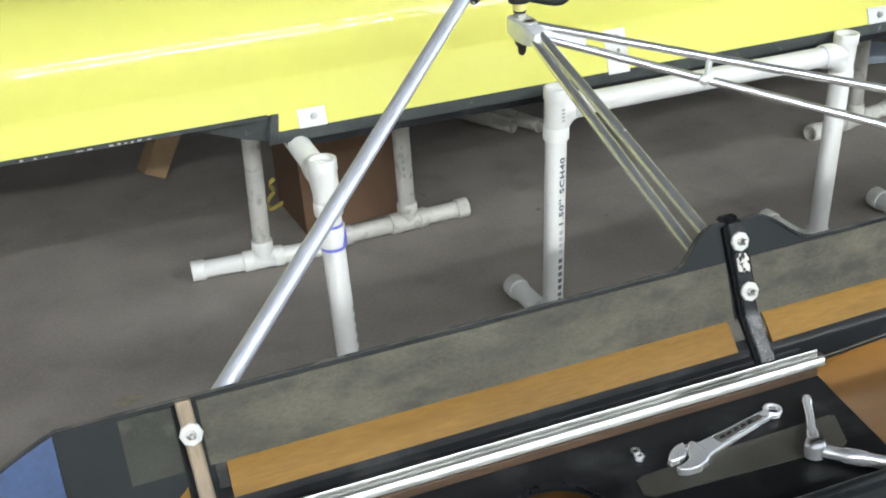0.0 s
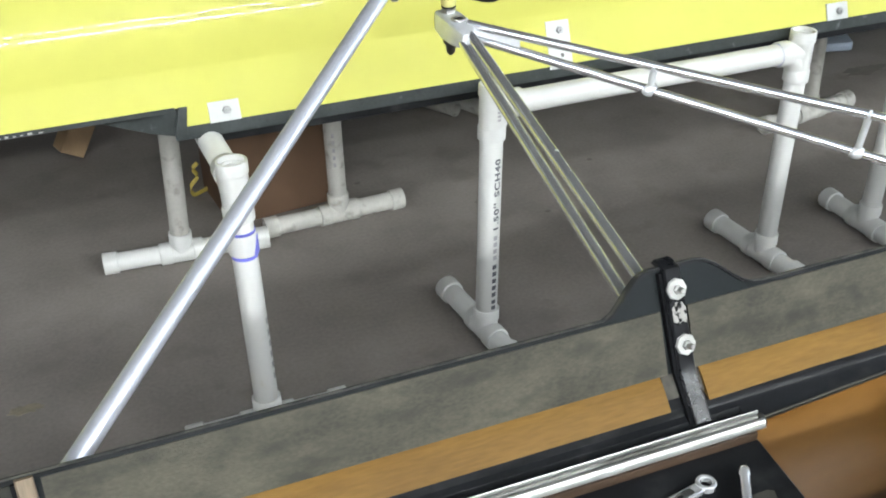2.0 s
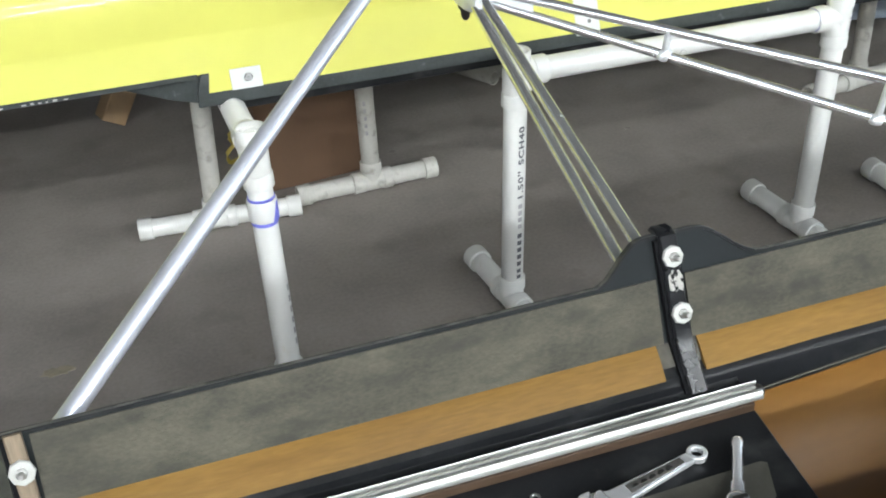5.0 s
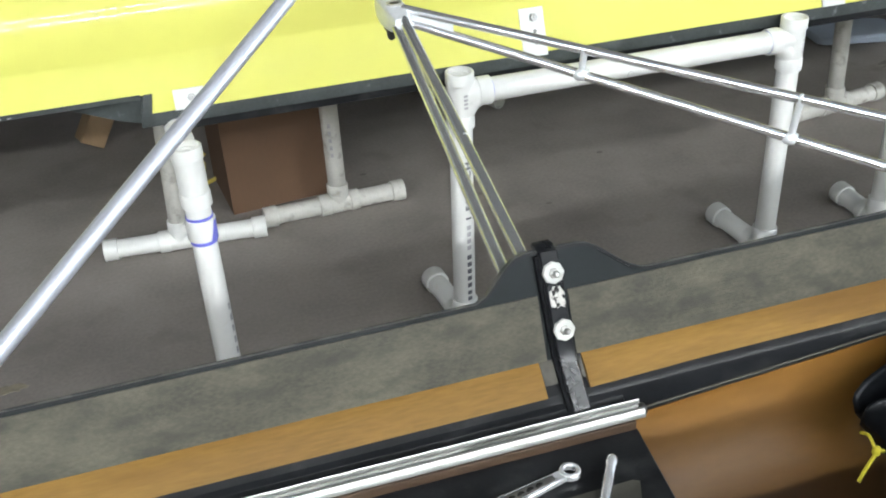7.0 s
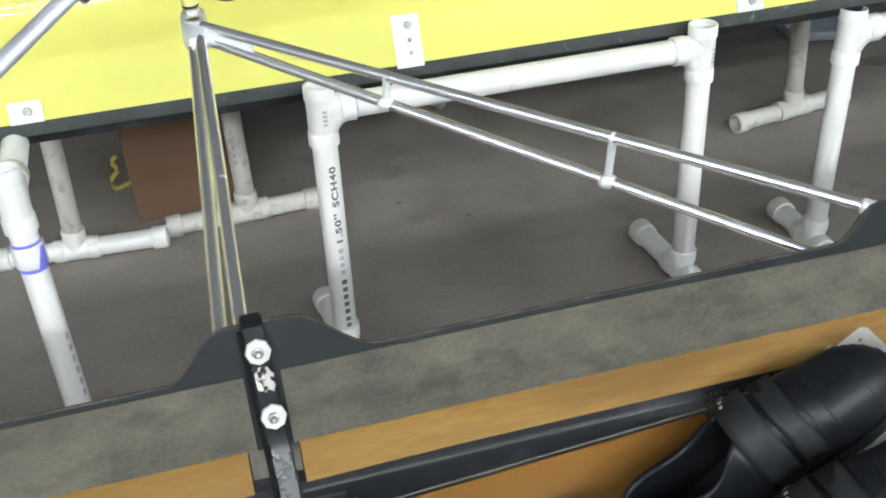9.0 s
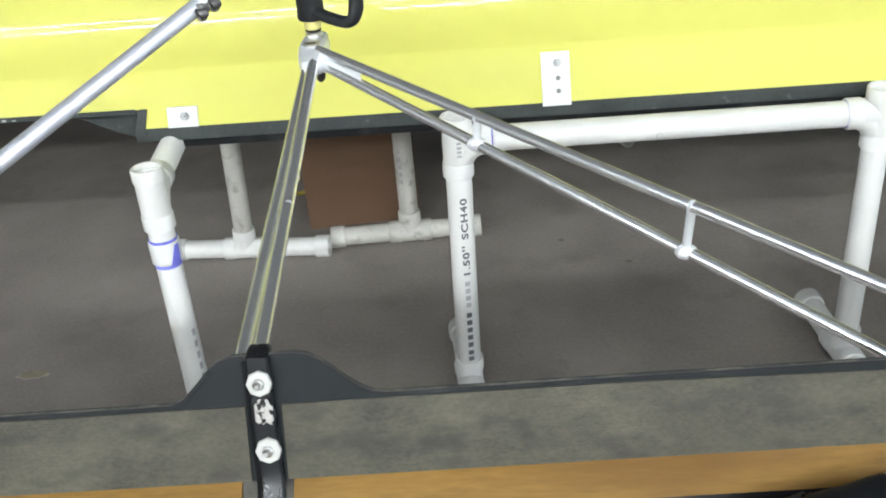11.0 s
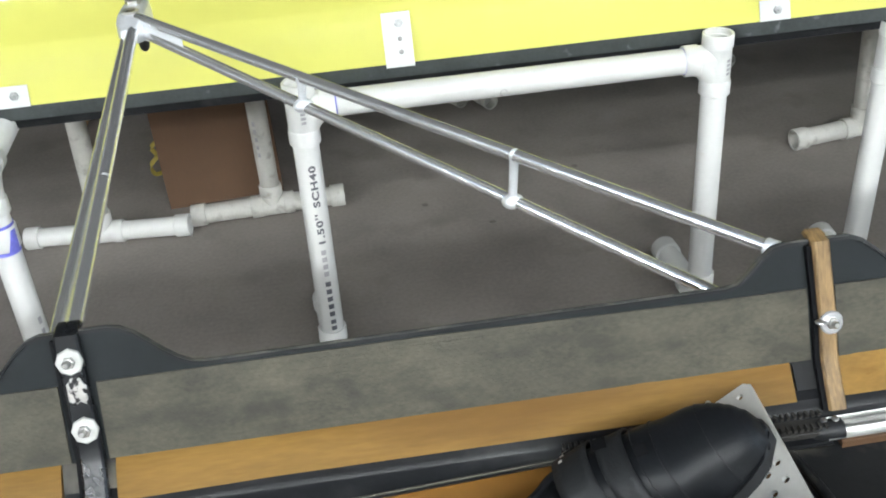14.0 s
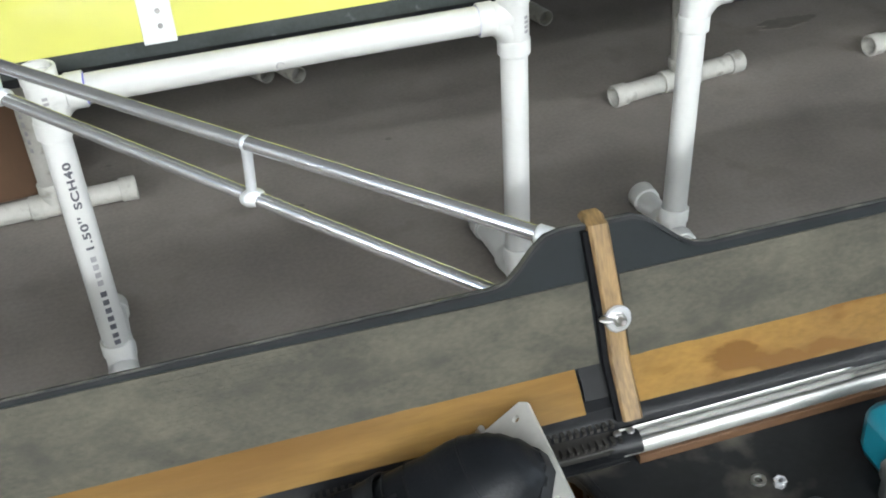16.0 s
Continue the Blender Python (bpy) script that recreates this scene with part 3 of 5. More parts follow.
spot = [(-0.0092, 0.682), (-0.0090, 0.668), (-0.004, 0.663), (0.002, 0.667), (0.0088, 0.664), (0.0092, 0.680), (0.005, 0.687), (-0.004, 0.6875)]
rings(bm, [[Vector((1.7852 + x * (1 if o < 0.011 else 0.86), face_y(z), z + lift(1.785))) + N_IN * o for x, z in spot] for o in (0.0100, 0.0112)])
part("chipped_spot", bm, CHIPPED, shell, "bare shiny metal spot where lacquer is chipped")
# pale line for both the worn edge and the highlight running along it
WORN_HIGHLIGHT = mat("worn_highlight_paint", (0.10, 0.097, 0.085), 0.7, vary=0.5, scale=60, fine=300, spots=(35.0, 0.45, 0.55, (0.03, 0.032, 0.032)))
part("worn_highlight_edge", ribbon(XS, lambda x: EDGE + bump_top(x) + 0.0006, lambda x: EDGE + bump_top(x) + 0.0016, 0.0010, 0.0055), WORN_HIGHLIGHT, shell, "pale edge of the saxboard, wear and painted highlight together")
# dusty black boards added beside the ribs, which also stand in for recess shade
for a, b in ((1.116, 1.127), (1.757, 1.805), (2.439, 2.4805)):
    bm = bmesh.new()
    rings(bm, [[Vector((x, y, z + lift(x))) for y, z in ((1.845, 0.615), (1.836, 0.607), (1.822, 0.592), (1.826, 0.589), (1.852, 0.612))] for x in (a, b)])
    part("rib_backing", bm, BLACK_DUSTY, shell)


def toothed_rack(x0, x1, y0, name="toothed_rack"):
    t = thing(name, (x0, y0, 0.575), "worn black toothed foot-stretcher rack along the ledge", "rack")
    part("base", box((x0, y0 - 0.018, 0.571), (x1, y0 + 0.012, 0.577)), RACK, t, bevel=0.001)
    bm = bmesh.new()
    for row in (0.006, -0.012):
        n = int((x1 - x0) / 0.0058)
        for i in range(n):
            x = x0 + (i + 0.5) * (x1 - x0) / n
            box((x - 0.0015, y0 + row - 0.0036, 0.577), (x + 0.0015, y0 + row + 0.0036, 0.5815), bm)
    o = part("teeth", bm, RACK, t, smooth=False)
    tagged(o, kind="stuff")
    return t


toothed_rack(2.212, 2.458, 1.803)


def foot_stretcher():
    """Alloy plate sloping down from its upper edge, with holes, and its clamp."""
    top = Vector((2.385, 1.809, 0.630))
    down = Vector((-0.80, 0, -0.60)).normalized()
    across = Vector((0, -1, 0))
    nrm = across.cross(down).normalized()
    if nrm.z < 0:
        nrm = -nrm
    f = thing("foot_stretcher", top, "pale alloy foot-stretcher plate with drilled holes", "foot stretcher")
    m = Matrix((( -across.x, down.x, nrm.x, top.x), (-across.y, down.y, nrm.y, top.y), (-across.z, down.z, nrm.z, top.z), (0, 0, 0, 1)))
    W, H = 0.30, 0.30
    outline = [(-W, 0.0), (-0.006, 0.0), (0.0, 0.006), (0.0, 0.09), (-0.05, H), (-W + 0.05, H), (-W, 0.09)]
    holes = [circle(-0.012, 0.014, 0.0032, 12), circle(-0.018, 0.032, 0.0032, 12), circle(-0.010, 0.045, 0.0032, 12)]
    for a, b in ((-0.098, 0.012), (-0.104, 0.024), (-0.118, 0.012), (-0.124, 0.026), (-0.145, 0.016), (-0.16, 0.028), (-0.19, 0.014)):
        holes.append(circle(a, b, 0.0034, 12))
    bm = slab(outline, -0.0035, 0.0, holes)
    bmesh.ops.transform(bm, matrix=m, verts=bm.verts[:])
    part("plate", bm, PLATE, f, smooth=False)
    p = top + down * 0.045 + Vector((0, 0.004, -0.006))
    bm = lathe(bmesh.new(), p, p + Vector((0, -0.006, 0.014)), [(0, 0.0045), (0.004, 0.0045), (0.010, 0.0034), (0.015, 0.0024)], 12)
    part("clamp_bolt", bm, STEEL, f, "small clamp bolt")
    part("clamp_bracket", box((p.x - 0.020, 1.806, 0.579), (p.x + 0.010, 1.826, 0.588)), DARK_STEEL, f, bevel=0.002)
    return m


PLATE_M = foot_stretcher()


def shoe(yc):
    """A rowing shoe on the plate: local x across, y from toe to heel, z off the plate."""
    M = PLATE_M
    off = yc - 1.819
    s = thing("rowing_shoe", M @ Vector((off, 0.16, 0.002)), "black rowing shoe with wide hook-and-loop straps, open at the heel", "shoe", "stretcher shoes")

    def W(p):
        return M @ Vector((p[0] + off, p[1], p[2]))
    L0, L1 = 0.003, 0.296
    # half width and height along the shoe, toe to heel
    def round_end(t, full, end, p):
        return full * max(0.02, 1 - max(0.0, (end - t) / end) ** p) ** 0.5
    ts = [i / 40 for i in range(41)]
    heel = ((0, 0.047), (0.32, 0.047), (0.5, 0.043), (0.7, 0.037), (0.88, 0.034), (0.97, 0.025), (1, 0.010))
    top_line = ((0, 0.050), (0.2, 0.053), (0.34, 0.066), (0.48, 0.080), (0.62, 0.084), (0.8, 0.088), (0.95, 0.090), (1, 0.076))

    def at(tab, t):
        for (a, va), (b, vb) in zip(tab, tab[1:]):
            if t <= b:
                k = (t - a) / (b - a)
                k = k * k * (3 - 2 * k)
                return va + (vb - va) * k
        return tab[-1][1]

    wid = [(t, round_end(t, at(heel, t), 0.26, 2.1)) for t in ts]
    hgt = [(t, round_end(t, at(top_line, t), 0.20, 2.3)) for t in ts]

    def section(t, grow=0.0, a0=-0.5, a1=0.5, n=24):
        w, h = at(wid, t) + grow, at(hgt, t) + grow
        out = []
        for i in range(n + 1):
            a = math.pi * (0.5 + a0 + (a1 - a0) * i / n)
            ca, sa = math.cos(a), math.sin(a)
            ex = 0.75
            x = -w * math.copysign(abs(ca) ** ex, ca)
            z = h * max(0, sa) ** ex
            out.append(W((x + 0.004 * math.sin(t * 3), L0 + (L1 - L0) * t, z + 0.008)))
        return out
    bm = bmesh.new()
    rings(bm, [section(t) for t in [(i / 36) ** 1.5 * 0.56 for i in range(37)]], close_u=False, cap0=False, cap1=False)
    ob = part("upper", bm, LEATHER, s, "black synthetic upper")
    md = ob.modifiers.new("solid", 'SOLIDIFY')
    md.thickness, md.offset = 0.004, -1
    for side in (0, 1):
        bm = bmesh.new()
        loops = []
        for i in range(19):
            t = 0.56 + 0.44 * i / 18
            e = 0.5 - (0.11 + 0.17 * math.sin(math.pi * min(1, i / 14)))
            e = max(e, 0.0) if i < 18 else 0.30
            loops.append(section(t, 0, -0.5, -0.5 + e, 12) if side == 0 else section(t, 0, 0.5 - e, 0.5, 12))
        rings(bm, loops, close_u=False, cap0=False, cap1=False)
        ob = part("collar", bm, LEATHER, s, "padded black collar")
        md = ob.modifiers.new("solid", 'SOLIDIFY')
        md.thickness, md.offset = 0.007, -1
    bm = bmesh.new()
    sole = []
    for i in range(21):
        t = i / 20
        w = at(wid, t) + 0.002
        y = L0 + (L1 - L0) * t
        cx = 0.004 * math.sin(t * 3)
        sole.append([W((cx - w, y, 0.0005)), W((cx + w, y, 0.0005)), W((cx + w, y, 0.012)), W((cx - w, y, 0.012))])
    rings(bm, sole)
    part("sole", bm, RUBBER, s)
    bm = bmesh.new()
    rings(bm, [[W((0.004 * math.sin(t * 3) + k * (at(wid, t) - 0.006), L0 + (L1 - L0) * t, 0.0135)) for k in (-1, -0.5, 0, 0.5, 1)] for t in [0.3 + 0.68 * i / 12 for i in range(13)]], close_u=False, cap0=False, cap1=False)
    part("insole", bm, LINING, s)
    for t0, t1, g in ((0.345, 0.425, 0.0025), (0.445, 0.56, 0.004)):
        bm = bmesh.new()
        rings(bm, [section(t, g, -0.44, 0.44) for t in [t0 + (t1 - t0) * i / 4 for i in range(5)]], close_u=False, cap0=False, cap1=False)
        ob = part("strap", bm, STRAP, s, "wide hook-and-loop strap")
        md = ob.modifiers.new("solid", 'SOLIDIFY')
        md.thickness, md.offset = 0.0022, 1
    # seams round the toe and the vamp
    for t, g in ((0.13, 0.0004), (0.27, 0.0004), (0.325, 0.0006)):
        pts = [p for p in section(t, g, -0.47, 0.47, 30)]
        part("seam", sweep(pts, 0.0007, 6), STRAP, s, "stitched seam")
    # slots, their shade put in as black patches, and pale marks on the straps
    for t, a, da, dt, mt, nm in ((0.405, 0.06, 0.040, 0.020, SHADE_BLACK, "slot"), (0.30, -0.04, 0.030, 0.018, SHADE_BLACK, "slot"), (0.52, 0.10, 0.012, 0.007, NYLON, "pale_mark"), (0.515, 0.15, 0.009, 0.011, NYLON, "pale_mark"), (0.525, 0.055, 0.010, 0.006, NYLON, "pale_mark"), (0.505, 0.172, 0.006, 0.010, NYLON, "pale_mark")):
        bm = bmesh.new()
        rings(bm, [section(t + dt * k, 0.0078, a - da, a + da, 4) for k in (-1, -0.5, 0.5, 1)], close_u=False, cap0=False, cap1=False)
        part(nm, bm, mt, s)
    for dx, dy in ((-0.004, 0.255), (0.004, 0.243), (0.006, 0.232)):
        part("insole_mark", box((off + dx - 0.009, dy - 0.002, 0.0138), (off + dx + 0.006, dy + 0.002, 0.0145), None, M), NYLON, s, "pale mark on the insole")
    return s


shoe(1.749)
shoe(1.624)

# yellow cord by the heel
bm = sweep(curve_pts([(2.0460, 1.6560, 0.5050), (2.0610, 1.6640, 0.5150), (2.0780, 1.6720, 0.5230), (2.0910, 1.6780, 0.5150), (2.1000, 1.6880, 0.5050)]), 0.0022, 8)
cord = tagged(part("cord", bm, CORD), "short bright yellow cord with a knot at the heel", "cord")
for q in ((2.0760, 1.6720, 0.5240), (2.0820, 1.6780, 0.5200)):
    bmk = bmesh.new()
    bmesh.ops.create_icosphere(bmk, subdivisions=2, radius=0.005, matrix=Matrix.Translation(q))
    part("knot", bmk, CORD, cord)
part("tail", sweep(curve_pts([(2.0760, 1.6720, 0.5240), (2.0770, 1.6880, 0.5330), (2.0760, 1.7000, 0.5280)]), 0.0018, 8), CORD, cord)


# ---- tools on the deck ----
def wrench():
    z = DECK + 0.001
    a, b = Vector((1.743, 1.720, z)), Vector((1.625, 1.691, z))
    t = thing("adjustable_wrench", b, "chromed adjustable wrench lying on the black deck", "wrench")
    u = (b - a).normalized()
    v = Vector((-u.y, u.x, 0))

    def P(d, s, h):
        return a + u * d + v * s + Vector((0, 0, h))
    L = (b - a).length
    outline = []
    for d, s in ((0.006, 0.0068), (0.03, 0.0078), (0.07, 0.0096), (L - 0.014, 0.0112), (L + 0.002, 0.016)):
        outline.append((d, s))
    pts = [(P(d, s, 0).x, P(d, s, 0).y) for d, s in outline] + [(P(d, -s, 0).x, P(d, -s, 0).y) for d, s in reversed(outline)]
    part("handle", slab(pts, z, z + 0.007), CHROME, t, bevel=0.0018)
    part("handle_end", ring_flat(a.x, a.y, 0.0062, 0.0112, z, z + 0.0085), CHROME, t, bevel=0.0015)
    inset = [(P(d, s, 0).x, P(d, s, 0).y) for d, s in ((0.02, 0.0042), (L - 0.03, 0.0062), (L - 0.03, -0.0062), (0.02, -0.0042))]
    part("handle_panel", slab(inset, z + 0.0068, z + 0.0074), STEEL, t, "brownish worn recessed panel")
    for i in range(5):
        d = 0.034 + i * 0.011
        q = [(P(d + e, s, 0).x, P(d + e, s, 0).y) for e, s in ((0, 0.0012), (0.008, 0.003 - 0.0004 * i), (0.0095, 0.0005), (0.005, -0.0028), (0.001, -0.0016))]
        part("panel_mark", slab(q, z + 0.0074, z + 0.0077), DARK_STEEL, t)
    jaw = [(L - 0.006, 0.014), (L + 0.006, 0.0205), (L + 0.020, 0.0225), (L + 0.033, 0.019), (L + 0.041, 0.012), (L + 0.040, 0.006), (L + 0.030, 0.0085), (L + 0.018, 0.0055), (L + 0.012, -0.004), (L + 0.002, -0.014), (L - 0.006, -0.014)]
    part("fixed_jaw", slab([(P(d, s, 0).x, P(d, s, 0).y) for d, s in jaw], z, z + 0.011), CHROME, t, bevel=0.002)
    jaw2 = [(L + 0.003, -0.020), (L + 0.010, -0.0065), (L + 0.018, -0.0010), (L + 0.036, -0.002), (L + 0.038, -0.008), (L + 0.028, -0.016), (L + 0.016, -0.0205)]
    part("moving_jaw", slab([(P(d, s, 0).x, P(d, s, 0).y) for d, s in jaw2], z, z + 0.0095), CHROME, t, bevel=0.002)
    part("knurl", lathe(bmesh.new(), P(L - 0.004, -0.010, 0.005), P(L + 0.008, -0.0125, 0.005), [(i * 0.0015, 0.0045 + 0.0006 * (i % 2)) for i in range(9)], 14), STEEL, t)


def ratchet():
    z = DECK + 0.009
    t = thing("socket_wrench", (1.745, 1.642, DECK), "chromed ratchet with a long socket on the black deck", "socket wrench")
    h = Vector((1.741, 1.640, z + 0.002))
    e = Vector((1.791, 1.722, z))
    part("handle", lathe(bmesh.new(), h, e, [(0, 0.006), (0.01, 0.0072), (0.028, 0.0072), (0.031, 0.0046), (0.038, 0.0052), (0.06, 0.0055), (0.082, 0.005), (0.084, 0.0062), (0.093, 0.0062), (0.096, 0.004)], 18), CHROME, t)
    part("head", lathe(bmesh.new(), h + Vector((0, 0, -0.010)), h + Vector((0, 0, 0.012)), [(0, 0.010), (0.002, 0.0118), (0.017, 0.0118), (0.020, 0.010), (0.022, 0.006)], 24), CHROME, t)
    s0 = h + Vector((0.004, -0.006, 0.0))
    s1 = Vector((1.800, 1.587, z))
    part("socket", lathe(bmesh.new(), s0, s1, [(0, 0.0075), (0.022, 0.0078), (0.024, 0.0092), (0.046, 0.0092), (0.048, 0.0080), (0.074, 0.0080), (0.076, 0.0070)], 20), CHROME, t)
    part("lever", box((1.733, 1.634, z + 0.014), (1.749, 1.640, z + 0.017)), DARK_STEEL, t, bevel=0.001)


def washer_thing(x, y, r, hole, z=DECK, h=0.002, material=STEEL, name="washer", label="small steel washer on the black deck"):
    tagged(part(name, ring_flat(x, y, hole, r, z, z + h), material, bevel=0.0004), label, "washer", "loose washers")


def nut_thing(x, y, r, z=DECK):
    bm = bmesh.new()
    pts = [(x + r * math.cos(math.pi / 3 * i + 0.4), y + r * math.sin(math.pi / 3 * i + 0.4)) for i in range(6)]
    bm.free()
    tagged(part("nut", slab(pts, z, z + 0.006, [circle(x, y, r * 0.5, 14)]), CHROME, bevel=0.0006), "small bright hex nut on the black deck", "nut", "loose nuts")


wrench()
ratchet()
washer_thing(1.5665, 1.727, 0.0055, 0.0028)
nut_thing(1.5640, 1.7135, 0.0062)
washer_thing(2.545, 1.735, 0.0060, 0.0032, DECK + 0.003)
nut_thing(2.558, 1.7265, 0.0054, DECK + 0.003)
cap = lathe(bmesh.new(), (2.566, 1.689, DECK + 0.003), (2.566, 1.689, DECK + 0.020), [(0, 0.013), (0.004, 0.013), (0.005, 0.0095), (0.014, 0.009), (0.017, 0.005)], 10)
tagged(part("knob", cap, RUBBER), "small black plastic knob on the deck", "knob")


def teal_tool():
    t = thing("clamp_tool", (2.64, 1.70, DECK + 0.003), "teal plastic tool body with a steel screw", "tool")
    x0 = 2.628
    part("body", box((x0, 1.655, DECK + 0.003), (x0 + 0.09, 1.742, DECK + 0.055)), TEAL, t, bevel=0.012)
    part("screw", lathe(bmesh.new(), (x0 - 0.006, 1.69, DECK + 0.006), (x0 - 0.006, 1.69, DECK + 0.042), [(0, 0.0045), (0.020, 0.0045), (0.021, 0.007), (0.032, 0.007), (0.036, 0.005)], 8), STEEL, t, "steel screw with a reddish end")


teal_tool()

# ---- rigger ----
rig = thing("rigger", (1.78, 2.2, 0.72), "polished tubular outrigger with welded struts and a black oarlock", "rigger")


def tube_to(name, p0, p1, r=0.0098, mt=ALU, label="", su=1.0):
    return part(name, rod(p0, p1, r, 24, su), mt, rig, label)


def along(p, q, k):
    return Vector(p) + (Vector(q) - Vector(p)) * k


LU, LL = ((1.780, 2.452, 0.810), (1.7715, 1.906, 0.688)), ((1.770, 2.450, 0.7995), (1.7485, 1.906, 0.673))
RU, RL = ((1.784, 2.462, 0.8175), (2.450, 1.8845, 0.7060)), ((1.794, 2.452, 0.797), (2.402, 1.930, 0.637))
tube_to("strut", *LU, 0.0080)
tube_to("strut", *LL, 0.0080)
tube_to("strut", *RU, 0.0069)
tube_to("strut", *RL, 0.0071)
q0, q1 = along(*RU, 0.968), along(*RU, 0.998)
tube_to("sleeve", q0, q1, 0.0088, WELD)
q0, q1 = along(*LU, 0.97), along(*LU, 1.0)
tube_to("sleeve", q0, q1, 0.0090, WELD)


def blob(name, c, r, sc=(1, 1, 1), mt=WELD):
    bm = bmesh.new()
    bmesh.ops.create_uvsphere(bm, u_segments=16, v_segments=10, radius=r, matrix=Matrix.Translation(c) @ Matrix.Diagonal((*sc, 1)))
    for v in bm.verts:
        d = v.co - Vector(c)
        v.co += d.normalized() * noise.noise(v.co * 90) * r * 0.18
    return part(name, bm, mt, rig, "bright weld")


def link(pa, pb, r=0.0050):
    blob("weld", pa, 0.0104, (1.25, 1, 0.9))
    blob("weld", pb, 0.0072)
    part("link", rod(pa, pb, r, 14), WELD, rig, "short welded link")


link((2.217, 2.089, 0.6857), (2.221, 2.083, 0.7440))
link((1.994, 2.280, 0.7443), (1.997, 2.277, 0.7815))
blob("weld", (1.7755, 2.150, 0.7425), 0.0080, (1.0, 1.15, 0.95))
# the flattened web where the paired tubes meet the head
bm = bmesh.new()
rings(bm, [[Vector(p) for p in l] for l in (
    ((1.776, 2.470, 0.818), (1.790, 2.452, 0.818), (1.790, 2.448, 0.790), (1.774, 2.464, 0.790)),
    ((1.810, 2.440, 0.813), (1.820, 2.430, 0.813), (1.820, 2.426, 0.789), (1.808, 2.438, 0.789)),
    ((1.842, 2.412, 0.804), (1.846, 2.407, 0.804), (1.846, 2.405, 0.786), (1.842, 2.410, 0.786)))])
part("web", bm, WELD, rig, "welded web between paired tubes", bevel=0.002)
# head casting: a long block that ends in the weld
bm = bmesh.new()
loops = []
for y, w, zl, zh in ((2.538, 0.010, 0.793, 0.813), (2.532, 0.0165, 0.786, 0.820), (2.50, 0.0185, 0.783, 0.8225), (2.47, 0.0185, 0.785, 0.8225), (2.448, 0.0165, 0.788, 0.820), (2.432, 0.010, 0.792, 0.813)):
    l = []
    for i in range(12):
        a = 2 * math.pi * i / 12
        l.append(Vector((1.775 + w * math.copysign(abs(math.cos(a)) ** 0.35, math.cos(a)), y, (zl + zh) / 2 + (zh - zl) / 2 * math.copysign(abs(math.sin(a)) ** 0.35, math.sin(a)))))
    loops.append(l)
rings(bm, loops)
part("head_block", bm, WELD, rig, "cast alloy head block")
# solid plug; the socket's inner shade is its dark colour
part("socket_hole", lathe(bmesh.new(), (1.775, 2.474, 0.8205), (1.775, 2.474, 0.8235), [(0, 0.008), (0.003, 0.008)], 6), DARK_STEEL, rig, "hex socket in the head, its shade put in as a dark plug")
part("socket_rim", ring_flat(1.775, 2.474, 0.0082, 0.0115, 0.821, 0.8245), STEEL, rig)
part("pin_nut", lathe(bmesh.new(), (1.7755, 2.508, 0.787), (1.7755, 2.508, 0.755), [(0, 0.0115), (0.012, 0.0115), (0.016, 0.008), (0.028, 0.0065), (0.032, 0.003)], 14), DARK_STEEL, rig, "dark conical nut under the head")
PIN = Vector((1.7745, 2.512, 0.822))
part("pin", rod(PIN, PIN + Vector((0, 0, 0.16)), 0.0062, 14), STEEL, rig)
part("pin_collar", lathe(bmesh.new(), PIN, PIN + Vector((0, 0, 0.007)), [(0, 0.012), (0.005, 0.012), (0.007, 0.0095)], 6), STEEL, rig)
part("spacer", rod(PIN + Vector((0, 0, 0.007)), PIN + Vector((0, 0, 0.010)), 0.0115, 20), RUBBER, rig, "black spacer ring")
part("spacer", rod(PIN + Vector((0, 0, 0.010)), PIN + Vector((0, 0, 0.024)), 0.0118, 20), SPACER, rig, "pale yellow spacer ring")


def oarlock():
    o = thing("oarlock", PIN + Vector((0, 0, 0.026)), "black plastic oarlock gate on the rigger pin", "oarlock")
    p = PIN + Vector((0, 0, 0.024))
    part("body", lathe(bmesh.new(), p, p + Vector((0, 0, 0.085)), [(0, 0.0165), (0.003, 0.018), (0.012, 0.0172), (0.070, 0.0165), (0.082, 0.0175), (0.085, 0.016)], 20, True, 1.1, 0.95), RUBBER, o)
    part("gate", sweep(curve_pts([p + Vector((0.004, -0.004, 0.012)), p + Vector((0.030, -0.024, 0.006)), p + Vector((0.054, -0.040, 0.004)), p + Vector((0.066, -0.044, 0.014)), p + Vector((0.070, -0.042, 0.04)), p + Vector((0.069, -0.040, 0.078))]), 0.0084, 12, 1.25), RUBBER, o)
    part("top_bar", sweep([p + Vector((0.0, 0.0, 0.078)), p + Vector((0.035, -0.02, 0.080)), p + Vector((0.069, -0.040, 0.078))], 0.006, 12), DARK_STEEL, o)
    part("screw", rod(p + Vector((0.069, -0.040, 0.078)), p + Vector((0.069, -0.040, 0.098)), 0.005, 10), STEEL, o)


oarlock()
# backstay: thick oval tube to the top of the pin
B0, B1 = Vector((1.1264, 1.889, 0.6453)), Vector((1.655, 2.4245, 0.9085))
part("backstay", rod(B0, B1, 0.0110, 32, 1.0, 1.0), ALU_SATIN, rig, "thick bright aluminium backstay tube")
w = (B1 - B0).normalized()
part("backstay_clamp", lathe(bmesh.new(), B1 - w * 0.010, B1 + w * 0.008, [(0, 0.0125), (0.002, 0.0138), (0.015, 0.0138), (0.018, 0.012)], 24), STEEL, rig, "split clamp at the tube's end")
part("backstay_rod", rod(B1, PIN + Vector((-0.004, -0.004, 0.150)), 0.009, 16), DARK_STEEL, rig, "dark adjusting rod")
side = Vector((0.62, -0.62, -0.28)).normalized()
